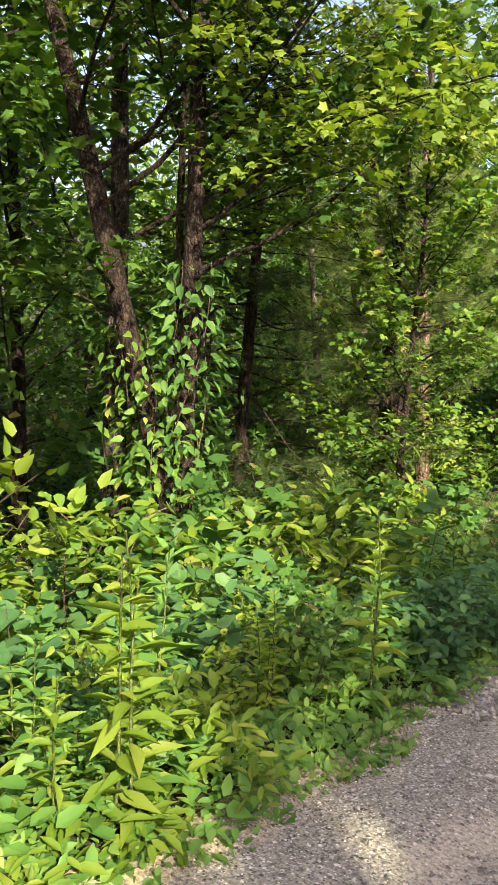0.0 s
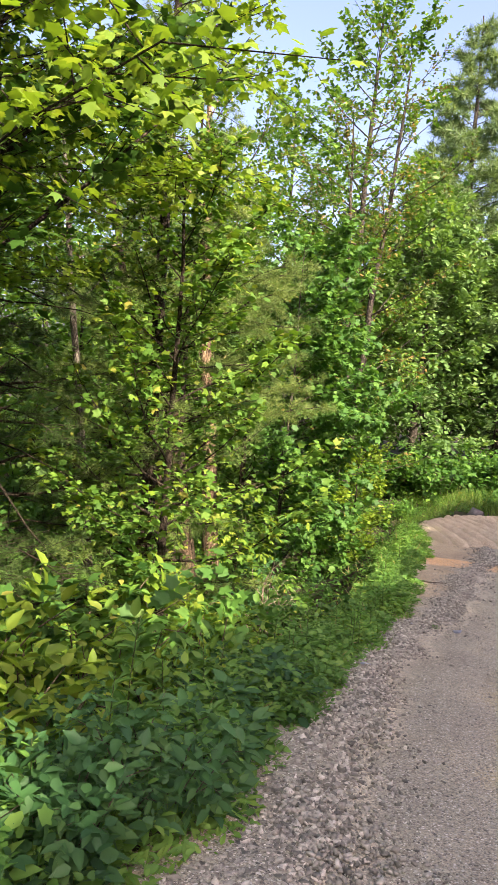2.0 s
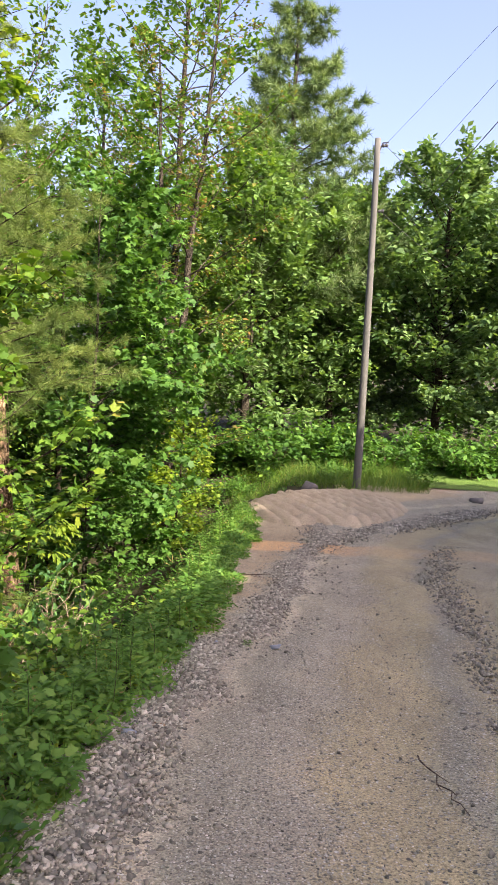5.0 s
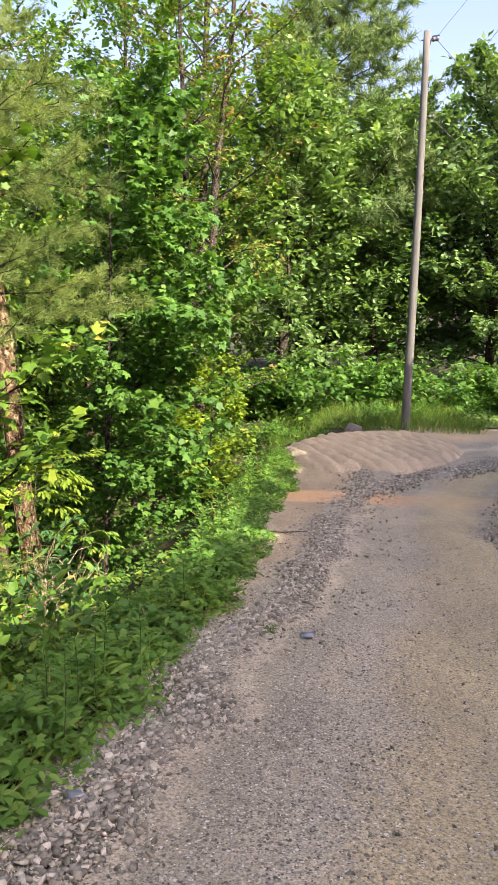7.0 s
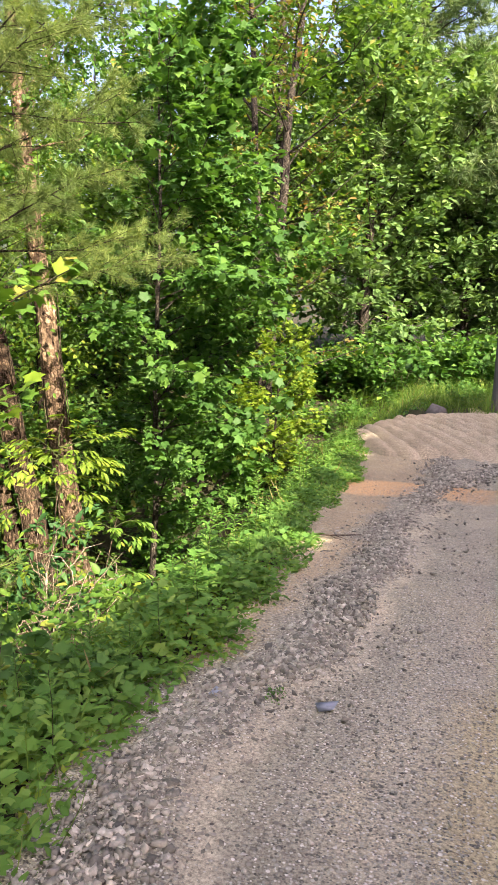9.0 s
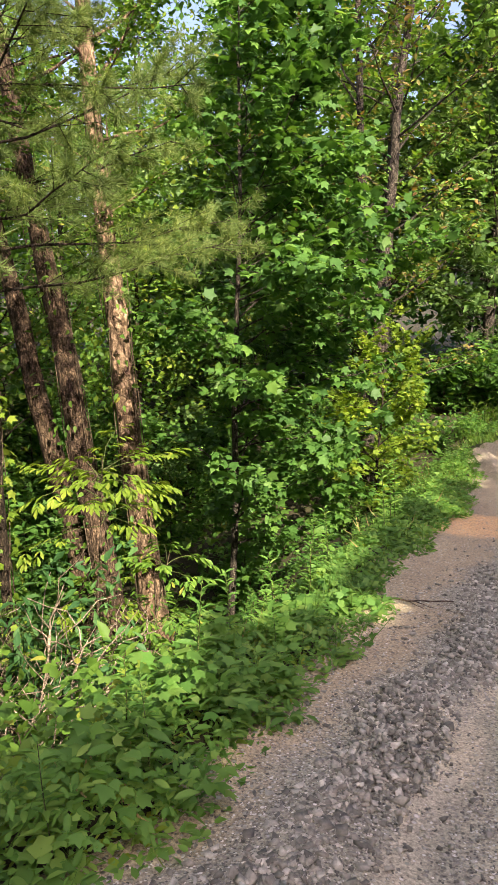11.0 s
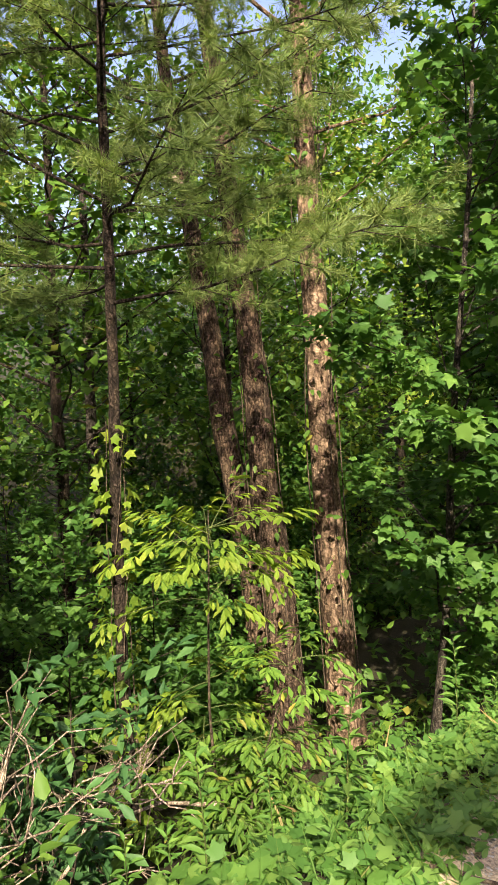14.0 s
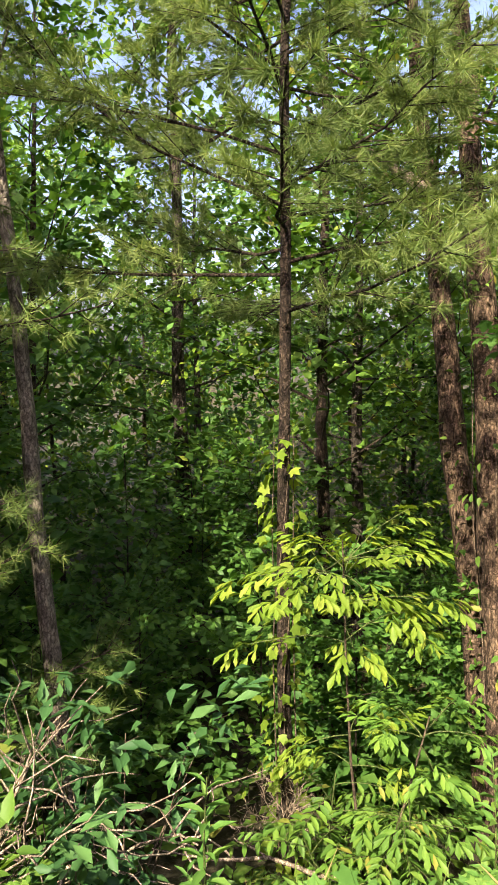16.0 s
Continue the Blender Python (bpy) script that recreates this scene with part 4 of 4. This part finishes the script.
# ---- shrubs and weeds on the bank ----
shrub = bush("bush", "leafy light green shrub on the bank", 51, 1.25, 0.9, 12, 8, 0.095, "oval", LEAF)
shrub_light = bush("bush", "sunlit yellow-green shrub on the bank", 52, 1.15, 0.9, 12, 8, 0.1, "oval", LEAF_LIGHT)
shrub_big = bush("bush", "shrub with large blue-green leaves", 53, 1.1, 0.8, 11, 7, 0.145, "oval", LEAF_BLUE_SHADED, droop=0.6)
shrub_maple = bush("bush", "low maple sprouts with lobed leaves", 54, 1.4, 0.9, 9, 7, 0.12, "maple", LEAF_MAPLE)
bushes = [shrub, shrub_light, shrub_big, shrub_maple]
far_bush = bush("bush", "shaggy green shrub at the wood's edge", 55, 1.3, 1.0, 11, 8, 0.15, "diamond", LEAF_MAPLE)
used = set()
for k in range(98):
    y = rng.uniform(-1.5, 10.5)
    d = rng.uniform(0.75, 4.2)
    # the shaded stretch of verge gets blue-green leaves, shade put into their colour
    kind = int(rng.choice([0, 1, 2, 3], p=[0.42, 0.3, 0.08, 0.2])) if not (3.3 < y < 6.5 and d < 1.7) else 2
    x = float(edge_x(y)) - d
    s = float(rng.uniform(0.6, 1.0) * np.interp(d, [0.7, 1.6, 4], [0.55, 1.0, 1.35]))
    (again if kind in used else place)(bushes[kind], x, y, float(rng.uniform(0, 360)), s)
    used.add(kind)
for k in range(46):
    y = rng.uniform(10.5, 27)
    d = rng.uniform(2.0, 5.0) if y > 19.5 else rng.uniform(3.2, 5)
    if 12.6 < y < 19.3:
        continue
    again(bushes[int(rng.choice([0, 3]))], float(edge_x(min(y, 22))) - d, y, float(rng.uniform(0, 360)), float(rng.uniform(0.6, 1.2)))
for k in range(44):
    (again if k else place)(far_bush, rng.uniform(-3, 16), rng.uniform(28.4, 31), float(rng.uniform(0, 360)), float(rng.uniform(0.9, 1.9)))

for k in range(9):
    again(far_bush, rng.uniform(-0.6, 5.5), rng.uniform(25.4, 28), float(rng.uniform(0, 360)), float(rng.uniform(0.35, 0.65)))
for k in range(14):
    again(far_bush, rng.uniform(-12, -6), rng.uniform(12, 26), float(rng.uniform(0, 360)), float(rng.uniform(1.0, 1.8)))
hickory = hickory_sapling("slender hickory sapling with sprays of bright compound leaves", 61, 3.75, ((1.0, 10, 0.7), (0.88, 9, 0.75), (0.58, 5, 0.45)), LEAF_LIGHT)
place(hickory, -3.3, 15.3)
place(hickory_sapling("thin hickory sapling with a few bright compound leaves", 63, 2.4, ((1.0, 5, 0.45), (0.75, 4, 0.4), (0.5, 3, 0.4)), LEAF), -2.75, 14.9)
sumac = pinnate_bush("bush", "arching shrub with long paired leaflets", 62, 1.5, 0.7, 16, LEAF, 0.1)
place(sumac, -2.75, 14.85)
for x, y, s in ((-3.4, 14.9, 0.9), (-2.2, 9.2, 0.9), (-2.0, 8.0, 0.8)):
    again(sumac, x, y, float(rng.uniform(0, 360)), s)
tall_shrub = bush("bush", "tall shrub with drooping blue-green leaves over the ditch", 56, 2.2, 0.5, 14, 10, 0.15, "obovate", LEAF_BLUE_SHADED, droop=0.8, twigs=7)
place(tall_shrub, -2.25, 12.98, 40)
ash = pinnate_bush("bush", "young ash shoot with broad paired leaflets over the ditch", 65, 1.75, 0.62, 20, LEAF, 0.125)
place(ash, -2.95, 14.75)
for x, y, s in ((-2.6, 15.05, 0.9), (-3.0, 15.25, 0.85), (-3.5, 15.5, 0.95)):
    again(ash, x, y, float(rng.uniform(0, 360)), s)
for x, y, s in ((-1.0, 26.3, 0.8), (-1.7, 26.0, 1.0), (-0.3, 26.8, 0.7), (-2.6, 26.6, 1.2), (-5.6, 27.4, 1.5), (-4.2, 26.0, 1.4), (-3.6, 21.8, 0.9), (-4.6, 23.4, 1.1), (-6.6, 30.4, 1.7), (-5.4, 31.0, 1.5), (-7.8, 29.6, 1.7)):
    again(far_bush, x, y, 70 * x, s)

weed = tall_weed("tall green weed with narrow leaves", 71, 1.15, LEAF_VERGE, 0.18, 32)
place(weed, -1.62, 2.3)
for k in range(34):
    y = rng.uniform(0.8, 17.5)
    d = rng.uniform(0.35, 1.1) if y > 7 else rng.uniform(0.45, 1.6)
    again(weed, float(edge_x(y)) - d, y, float(rng.uniform(0, 360)), float(rng.uniform(0.35, 0.65) if y > 7 else rng.uniform(0.6, 1.05)))

for x, y, k, s in ((-2.2, 10.9, 0, 1.5), (-1.7, 12.0, 0, 1.35), (-1.9, 9.6, 1, 1.4), (-2.6, 10.0, 3, 1.6), (-1.8, 8.4, 3, 1.3), (-2.4, 8.9, 1, 1.5), (-2.8, 11.8, 0, 1.7), (-1.9, 7.2, 0, 1.4), (-2.5, 7.4, 3, 1.6), (-2.3, 6.2, 1, 1.4), (-2.9, 7.0, 0, 1.9), (-3.2, 9.2, 0, 2.0), (-2.2, 5.4, 1, 1.5), (-3.0, 6.3, 1, 1.8), (-2.9, 4.6, 0, 1.6), (-3.4, 3.8, 1, 1.6), (-2.6, 3.6, 2, 1.4), (-3.0, 2.9, 0, 1.5), (-2.3, 2.6, 2, 1.2),
                   (-3.6, 4.9, 3, 1.5), (-2.0, 4.3, 2, 1.2), (-3.9, 3.0, 1, 1.7), (-2.7, 8.1, 1, 1.8)):
    again(bushes[k], x, y, float(rng.uniform(0, 360)), s)
# leaves tinted yellow-green to stand for the sun on this stretch
sunlit_weed = tall_weed("tall narrow-leaved weed tinted yellow-green as if sunlit", 72, 1.1, LEAF_LIGHT, 0.15, 34, 0.6)
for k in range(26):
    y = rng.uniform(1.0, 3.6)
    (again if k else place)(sunlit_weed, float(edge_x(y)) - rng.uniform(0.15, 1.6), y, float(rng.uniform(0, 360)), float(rng.uniform(0.45, 1.0)))
# past y 3.6 the blue-green shrubs carry the shade in their colour
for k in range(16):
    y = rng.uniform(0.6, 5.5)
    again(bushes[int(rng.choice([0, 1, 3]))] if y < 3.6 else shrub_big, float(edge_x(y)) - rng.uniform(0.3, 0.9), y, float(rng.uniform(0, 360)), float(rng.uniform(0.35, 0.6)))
herb_cover("verge_plants", "broad-leaved low weeds at the drive's edge", 88, 3800, (0.6, 6.5), (0.0, 1.2), 0.35, 0.085, LEAF_VERGE, upright=0.15, clump=0.8)
herb_cover("verge_plants", "low leafy weeds along the drive's edge", 81, 29000, (0, 21), (-0.04, 0.95), 0.27, 0.044, LEAF_VERGE, clump=0.8)
herb_cover("verge_plants", "bright clover and seedlings on the verge", 82, 7000, (6, 20), (0.05, 1.2), 0.18, 0.045, LEAF_LIGHT)
herb_cover("bank_plants", "mixed leafy growth covering the bank", 83, 15000, (-2, 12), (0.5, 4.5), 0.8, 0.085, LEAF, clump=0.7)
herb_cover("bank_plants", "leafy growth down the shaded bank", 84, 5200, (16.5, 26), (0.9, 5.0), 0.3, 0.1, LEAF_MAPLE)
herb_cover("forest_plants", "shaded leafy growth on the forest floor", 87, 15000, (-4, 32), (3.5, 18), 0.9, 0.22, LEAF, "diamond", clump=0.7)
herb_cover("verge_grass", "long grass blades on the verge", 85, 3500, (2, 23), (-0.02, 1.2), 0.05, 0.22, GRASS, "thin", 1.2)
herb_cover("verge_plants", "close low ground cover under the weeds", 89, 14000, (0.5, 21), (-0.02, 1.3), 0.1, 0.06, LEAF_VERGE, "diamond", 0.2, 0.9)
for k in range(80):
    y = rng.uniform(6.5, 20)
    if 12.2 < y < 17.2:
        continue
    again(weed, float(edge_x(y)) - rng.uniform(0.1, 0.95), y, float(rng.uniform(0, 360)), float(rng.uniform(0.22, 0.48)))
herb_stems("verge_herbs", "lobed-leaved herbs crowding the drive's edge", 111, 900, (5, 18), (0.05, 1.2), 0.34, 0.062, 14, LEAF_VERGE, "maple")
herb_stems("verge_herbs", "oval-leaved herbs crowding the drive's edge", 112, 800, (4, 20), (0.02, 1.3), 0.3, 0.08, 13, LEAF_VERGE, "leaflet")
# herb tints carry the light: blue-green for shade, yellow-green for sun
herb_stems("verge_herbs", "large-leaved herbs tinted dark blue-green for the roadside shade", 113, 260, (3.3, 6.5), (0.1, 1.4), 0.42, 0.105, 10, LEAF_BLUE_SHADED, "oval")
herb_stems("verge_herbs", "herbs tinted yellow-green for sunlight at the drive's edge", 115, 200, (0.5, 2.1), (0.05, 1.5), 0.5, 0.09, 11, LEAF_LIGHT, "leaflet")
herb_stems("bank_herbs", "bright lobed herbs on the shoulder of the bank", 114, 300, (7, 12), (0.6, 1.8), 0.4, 0.08, 10, LEAF_LIGHT, "maple")
herb_cover("dry_grass", "dry straw-coloured stalks", 86, 500, (5, 20), (0.2, 1.8), 0.1, 0.25, STRAW, "blade", 0.5)


# ---- the clearing: dirt heap, lawn, tall grass, pole and wires ----
def clearing():
    def lawn_z(x, y):
        return ground_z(x, y) + 0.03 + 0.02 * np.sin(x * 2) * np.sin(y * 1.7)
    part("lawn", grid_mesh("lawn", np.linspace(2.0, 30, 60), np.linspace(25.6, 32, 30), lawn_z), LAWN, None, "mown grass beyond the bend", True, "structure")
    g = np.random.default_rng(4)

    def blades(name, label, n, xs, ys, size, mat):
        x, y = g.uniform(*xs, n), g.uniform(*ys, n)
        P = np.stack([x, y, ground_z(x, y)], -1)
        U = np.stack([g.normal(0, 0.5, n), g.normal(0, 0.5, n), np.ones(n)], -1)
        tagged(part(name, leaf_mesh(name, P, U, g.standard_normal(P.shape), size * g.uniform(0.5, 1.2, n), "thin"), mat), label, "grass", kind="stuff")
    blades("lawn_grass", "short green lawn grass", 12000, (3.5, 22), (25.6, 31), 0.16, GRASS)
    blades("tall_grass", "tall rough grass round the pole", 5000, (-0.5, 5.2), (24.4, 28.5), 0.5, GRASS)

    def heap(x, y):
        level = np.minimum(ground_z(x, y), road_z(y))
        u, w = (x - 2.1) * 0.94 - (y - 21.4) * 0.34, (x - 2.1) * 0.34 + (y - 21.4) * 0.94
        d = np.maximum(0, 1 - (u / 2.0) ** 2 - (w / 3.2) ** 2)
        ruts = 0.085 * np.abs(np.sin((x * 0.85 + y * 0.3) * 10.5 + 0.8 * np.sin(y * 1.1))) ** 0.7 + 0.02 * np.sin((x * 0.4 - y * 0.9) * 9)
        return level - 0.12 + 0.17 * np.minimum(1, d * 2.5) + 0.04 * d + (ruts + 0.015 * np.sin(x * 9) * np.sin(y * 7)) * np.minimum(1, d * 4)
    h = part("dirt_mound", grid_mesh("dirt_mound", np.linspace(-0.3, 5.2, 190), np.linspace(17.0, 25.2, 230), heap), SAND, None, "low heap of bare sandy soil with tyre ruts", True)
    tagged(h, category="dirt mound")


clearing()


def utility_pole():
    x, y = 3.2, 24.9
    z = float(ground_z(x, y))
    top = new("utility_pole")
    top.matrix_world = pose(x, y, z)
    tagged(top, "weathered grey wooden utility pole", "pole")
    s = np.linspace(0, 1, 14)
    pts = np.stack([0.02 * np.sin(s * 3), 0 * s, s * 10.0 - 0.3], -1)
    v, f = tube_arrays([(pts, 0.12 - 0.04 * s, 14)], 0.012, np.random.default_rng(2))
    n = len(v)
    v = np.concatenate([v, [[pts[-1][0], 0, pts[-1][2] + 0.01]]])
    f = np.concatenate([f, [(n - 14 + i, n - 14 + (i + 1) % 14, n, n) for i in range(14)]])
    bm = bmesh.new()
    vs = [bm.verts.new(c) for c in v]
    for q in f:
        bm.faces.new([vs[i] for i in dict.fromkeys(q.tolist())])
    part("pole", bm, POLE_WOOD, top, smooth=True)

    def insulator(at):
        pr = [(0, .012), (.03, .05), (.05, .05), (.06, .03), (.09, .055), (.11, .05), (.13, .025)]
        p = np.array([(at[0] + h * 1.4 + .06, at[1], at[2] + h * 0.25) for h, _ in pr])
        return tube_mesh("insulator", [(p, [r for _, r in pr], 10)])
    for h in (9.5, 7.75):
        i = part("insulator", insulator((0.05, 0, h)), PORCELAIN, top, "dark ribbed insulator", True)
        part("bolt", tube_mesh("bolt", [(np.array([(-.13, 0, h), (.16, 0, h)]), [.014, .014], 6)]), PORCELAIN, i)
    part("cap_bracket", tube_mesh("cap_bracket", [(np.array([(.08, -.02, 9.4), (.14, -.02, 9.58), (.3, -.02, 9.6)]), [.02, .02, .02], 6)]), PORCELAIN, top)

    def wire(name, a, b, sag, r):
        t = np.linspace(0, 1, 24)
        p = np.array(a)[None] * (1 - t)[:, None] + np.array(b)[None] * t[:, None]
        p[:, 2] -= sag * 4 * t * (1 - t)
        tagged(part(name, tube_mesh(name, [(p, np.full(24, r), 5)]), WIRE), "thin dark overhead cable from the pole", "cable", GROUPS["overhead_cable"])
    wire("overhead_cable", (x + .2, y, z + 9.53), (8.8, -3.9, 10.2), 0.3, 0.004)
    wire("overhead_cable", (x + .1, y, 4.1), (6.8, -3.7, 9.1), 0.1, 0.009)
    wire("overhead_cable", (x + .2, y, z + 9.55), (16, 48, z + 9.5), 0.5, 0.007)
    wire("overhead_cable", (x + .2, y, z + 7.77), (6.2, -4.7, 7.75), 0.1, 0.004)
    wire("overhead_cable", (x + .2, y, z + 7.75), (15, 46, z + 7), 0.5, 0.007)


utility_pole()


# ---- loose stones on the drive ----
def rock_shape(seed):
    """A broken stone: a block with its corners knocked about."""
    g = np.random.default_rng(seed)
    v = np.array([(x, y, z) for x in (-.5, .5) for y in (-.5, .5) for z in (-.5, .5)], float)
    v = v * g.uniform(0.45, 1.15, (8, 1)) + 0.16 * g.standard_normal((8, 3))
    v[:, 2] *= 0.7
    f = np.array([(0, 1, 3, 2), (4, 6, 7, 5), (0, 4, 5, 1), (2, 3, 7, 6), (0, 2, 6, 4), (1, 5, 7, 3)])
    return v, f


def gravel(x, y, size, seed):
    """Loose broken stones lying at x, y on the drive, each tipped and turned by chance."""
    g = np.random.default_rng(seed)
    n = len(x)
    shapes = np.array([rock_shape(100 + i)[0] for i in range(8)])
    w = shapes[g.integers(0, 8, n)] * size[:, None, None] * g.uniform(0.65, 1.4, (n, 1, 3))
    a, tip = g.uniform(0, 6.28, (n, 1)), g.uniform(-0.7, 0.7, (n, 1))
    u, v = w[..., 1] * np.cos(tip) - w[..., 2] * np.sin(tip), w[..., 1] * np.sin(tip) + w[..., 2] * np.cos(tip)
    w = np.stack([w[..., 0] * np.cos(a) - u * np.sin(a), w[..., 0] * np.sin(a) + u * np.cos(a), v], -1)
    off = x - edge_x(y)
    ridge = 0.035 * np.exp(-((off - windrow(y)) / 0.2) ** 2)
    w += np.stack([x, y, road_z(y) + ridge + 0.12 * size], -1)[:, None]
    f = rock_shape(0)[1][None] + (np.arange(n) * 8)[:, None, None]
    return fast_mesh("gravel", w.reshape(-1, 3), f.reshape(-1, 4))


def strewn(n, seed, spread, sizes, ys):
    """Places and sizes of stones along the windrow, or over the whole drive."""
    g = np.random.default_rng(seed)
    y = ys[0] + (ys[1] - ys[0]) * g.uniform(size=n) ** 1.25
    wide = np.interp(y, [3, 6, 9, 20], [1.9, 1.3, 1.0, 1.0])
    off = windrow(y) + spread * wide * g.standard_normal(n) if spread else g.uniform(0.0, 3.8, n)
    s = sizes[0] + (sizes[1] - sizes[0]) * g.uniform(size=n) ** 3
    ok = off > -0.12 - 0.1 * g.uniform(size=n)
    return (edge_x(y) + off)[ok], y[ok], s[ok]


for n, seed, spread, sizes, ys in ((24000, 6, 0.095, (0.009, 0.032), (3.3, 19)), (10000, 7, 0.26, (0.006, 0.026), (2.6, 21)), (9000, 8, 0, (0.006, 0.015), (1.8, 14))):
    tagged(part("gravel", gravel(*strewn(n, seed, spread, sizes, ys), seed + 20), STONE, road, "loose grey crushed stone"), kind="stuff")
# a thinner line of stones between the wheel tracks
g = np.random.default_rng(14)
y = g.uniform(4, 17, 6000)
x = edge_x(y) + np.interp(y, [4, 9, 12, 14.4, 17], [2.2, 2.36, 2.42, 2.9, 3.4]) + 0.13 * g.standard_normal(6000)
tagged(part("gravel", gravel(x, y, 0.006 + 0.026 * g.uniform(size=6000) ** 3, 15), STONE, road, "loose grey crushed stone"), kind="stuff")
# the windrow goes on round the bend, along the foot of the bare soil
g = np.random.default_rng(12)
t = g.uniform(0, 1, 5000) ** 0.8
tagged(part("gravel", gravel(1.5 + 4.6 * t ** 1.1 + 0.2 * g.standard_normal(5000), 16.6 + 5.6 * t + 0.22 * g.standard_normal(5000), g.uniform(0.012, 0.045, 5000), 13), STONE, road, "loose grey crushed stone"), kind="stuff")
stone_meshes = []
for i in range(6):
    v, f = rock_shape(200 + i)
    me = fast_mesh("stone", v, f)
    me.materials.append(STONE)
    stone_meshes.append(me)
g = np.random.default_rng(8)
for i in range(290):
    y = g.uniform(4, 15)
    off = abs(g.normal(float(windrow(y)), 0.15)) if i % 9 else g.uniform(0.2, 3.5)
    ob = new("stone", stone_meshes[i % 6])
    ob.parent = road
    s = float(g.uniform(0.5, 1) ** 4 * 0.026 + 0.012)
    ob.matrix_world = pose(float(edge_x(y)) + off, y, float(road_z(y)) + 0.008, float(g.uniform(-35, 35)), float(g.uniform(-35, 35)), float(g.uniform(0, 360))) @ Matrix.Diagonal((s * 1.2, s, s * 0.9, 1))


# ---- small things lying about ----
def loose_stone(label, x, y, z, size, seed, mat):
    v, f = rock_shape(seed)
    ob = part("stone_chunk", fast_mesh("stone_chunk", v * np.array(size), f), mat, None, label)
    ob.matrix_world = pose(x, y, z, 0, 0, seed * 37)
    tagged(ob, category="stone", group=GROUPS["stone_chunk"])


BLUE_STONE = plain_material("blue_grey_stone", (0.2, 0.23, 0.27), (0.32, 0.36, 0.4), 0.8, 0, 40)
RED_BIT = plain_material("faded_red_plastic", (0.4, 0.04, 0.04), (0.5, 0.07, 0.06), 0.5, 0, 30)
DARK_ROCK = plain_material("dark_rock", (0.09, 0.085, 0.08), (0.16, 0.15, 0.14), 0.9, 0, 20)
loose_stone("flat blue-grey stone on the drive", 0.76, 9.88, float(road_z(9.88)) + 0.012, (0.11, 0.06, 0.03), 5, BLUE_STONE)
loose_stone("blue-grey stone at the drive's edge", -0.07, 7.79, float(road_z(7.79)) + 0.03, (0.09, 0.08, 0.06), 6, BLUE_STONE)
loose_stone("grey stone in the loose gravel", 0.3, 9.85, float(road_z(9.85)) + 0.03, (0.08, 0.07, 0.05), 7, BLUE_STONE)
loose_stone("small red scrap on the gravel", -0.07, 3.91, float(road_z(3.91)) + 0.012, (0.035, 0.025, 0.015), 8, RED_BIT)
loose_stone("dark rock behind the bare soil", 1.76, 24.1, float(road_z(24.1)) + 0.1, (0.4, 0.3, 0.3), 9, DARK_ROCK)
loose_stone("dark rock by the bend", 6.3, 23.6, float(road_z(23.6)) + 0.05, (0.35, 0.25, 0.2), 10, DARK_ROCK)
loose_stone("brown clod on the wheel track", 0.05, 7.95, float(road_z(7.95)) + 0.02, (0.09, 0.08, 0.06), 11, CLAY)


def stick(label, a, b, r, seed, mat, twigs=3):
    """A crooked stick from a to b, with a few side twigs."""
    g = np.random.default_rng(seed)
    a, b = np.array(a, float), np.array(b, float)
    t = np.linspace(0, 1, 9)[:, None]
    p = a + (b - a) * t + 0.05 * np.linalg.norm(b - a) * g.standard_normal((9, 3)) * np.sin(np.pi * t) * np.array([1, 1, 0.3])
    top = new("stick")
    tagged(top, label, "branch", GROUPS["stick"])
    part("stick_wood", tube_mesh("stick_wood", [(p, np.linspace(r, r * 0.45, 9), 7)], 0.06, g), mat, top, smooth=True)
    for k in range(twigs):
        q = p[3 + k]
        w = curve_points(q, (b - a) / np.linalg.norm(b - a) + 0.9 * g.standard_normal(3) * np.array([1, 1, 0.4]), np.linalg.norm(b - a) * 0.35, 5, 0, g, 0.15)
        part("twig", tube_mesh("twig", [(w, np.linspace(r * 0.5, r * 0.2, 5), 5)]), mat, top, smooth=True)


def on_road(x, y, h):
    return (x, y, float(road_z(y)) + h)


def on_bank(x, y, h):
    return (x, y, float(ground_z(x, y)) + h)


stick("thin dark twig lying in the wheel rut", on_road(1.56, 7.75, 0.012), on_road(1.66, 7.05, 0.012), 0.005, 1, TWIG)
stick("dry twig on the bare margin", on_road(0.2, 13.1, 0.02), on_road(0.75, 13.3, 0.02), 0.009, 2, TWIG)
stick("pale crooked dead limb rising from the bank", on_bank(-1.9, 12.2, -0.05), on_bank(-2.1, 11.9, 1.3), 0.035, 4, DEADWOOD)
stick("pale crooked dead limb rising from the bank", on_bank(-1.75, 12.4, -0.05), on_bank(-1.6, 12.9, 1.0), 0.022, 5, DEADWOOD)
stick("dry straw-coloured stalk leaning over the verge", on_bank(-0.95, 8.7, 0.0), on_bank(-1.35, 9.2, 0.75), 0.007, 6, DEADWOOD, 1)
stick("dead branch reaching across the shrubs", on_bank(-2.6, 14.7, 0.9), on_bank(-3.3, 13.6, 1.0), 0.018, 7, DEADWOOD)
again(shrub_maple, 0.54, 9.92, 10, 0.08)
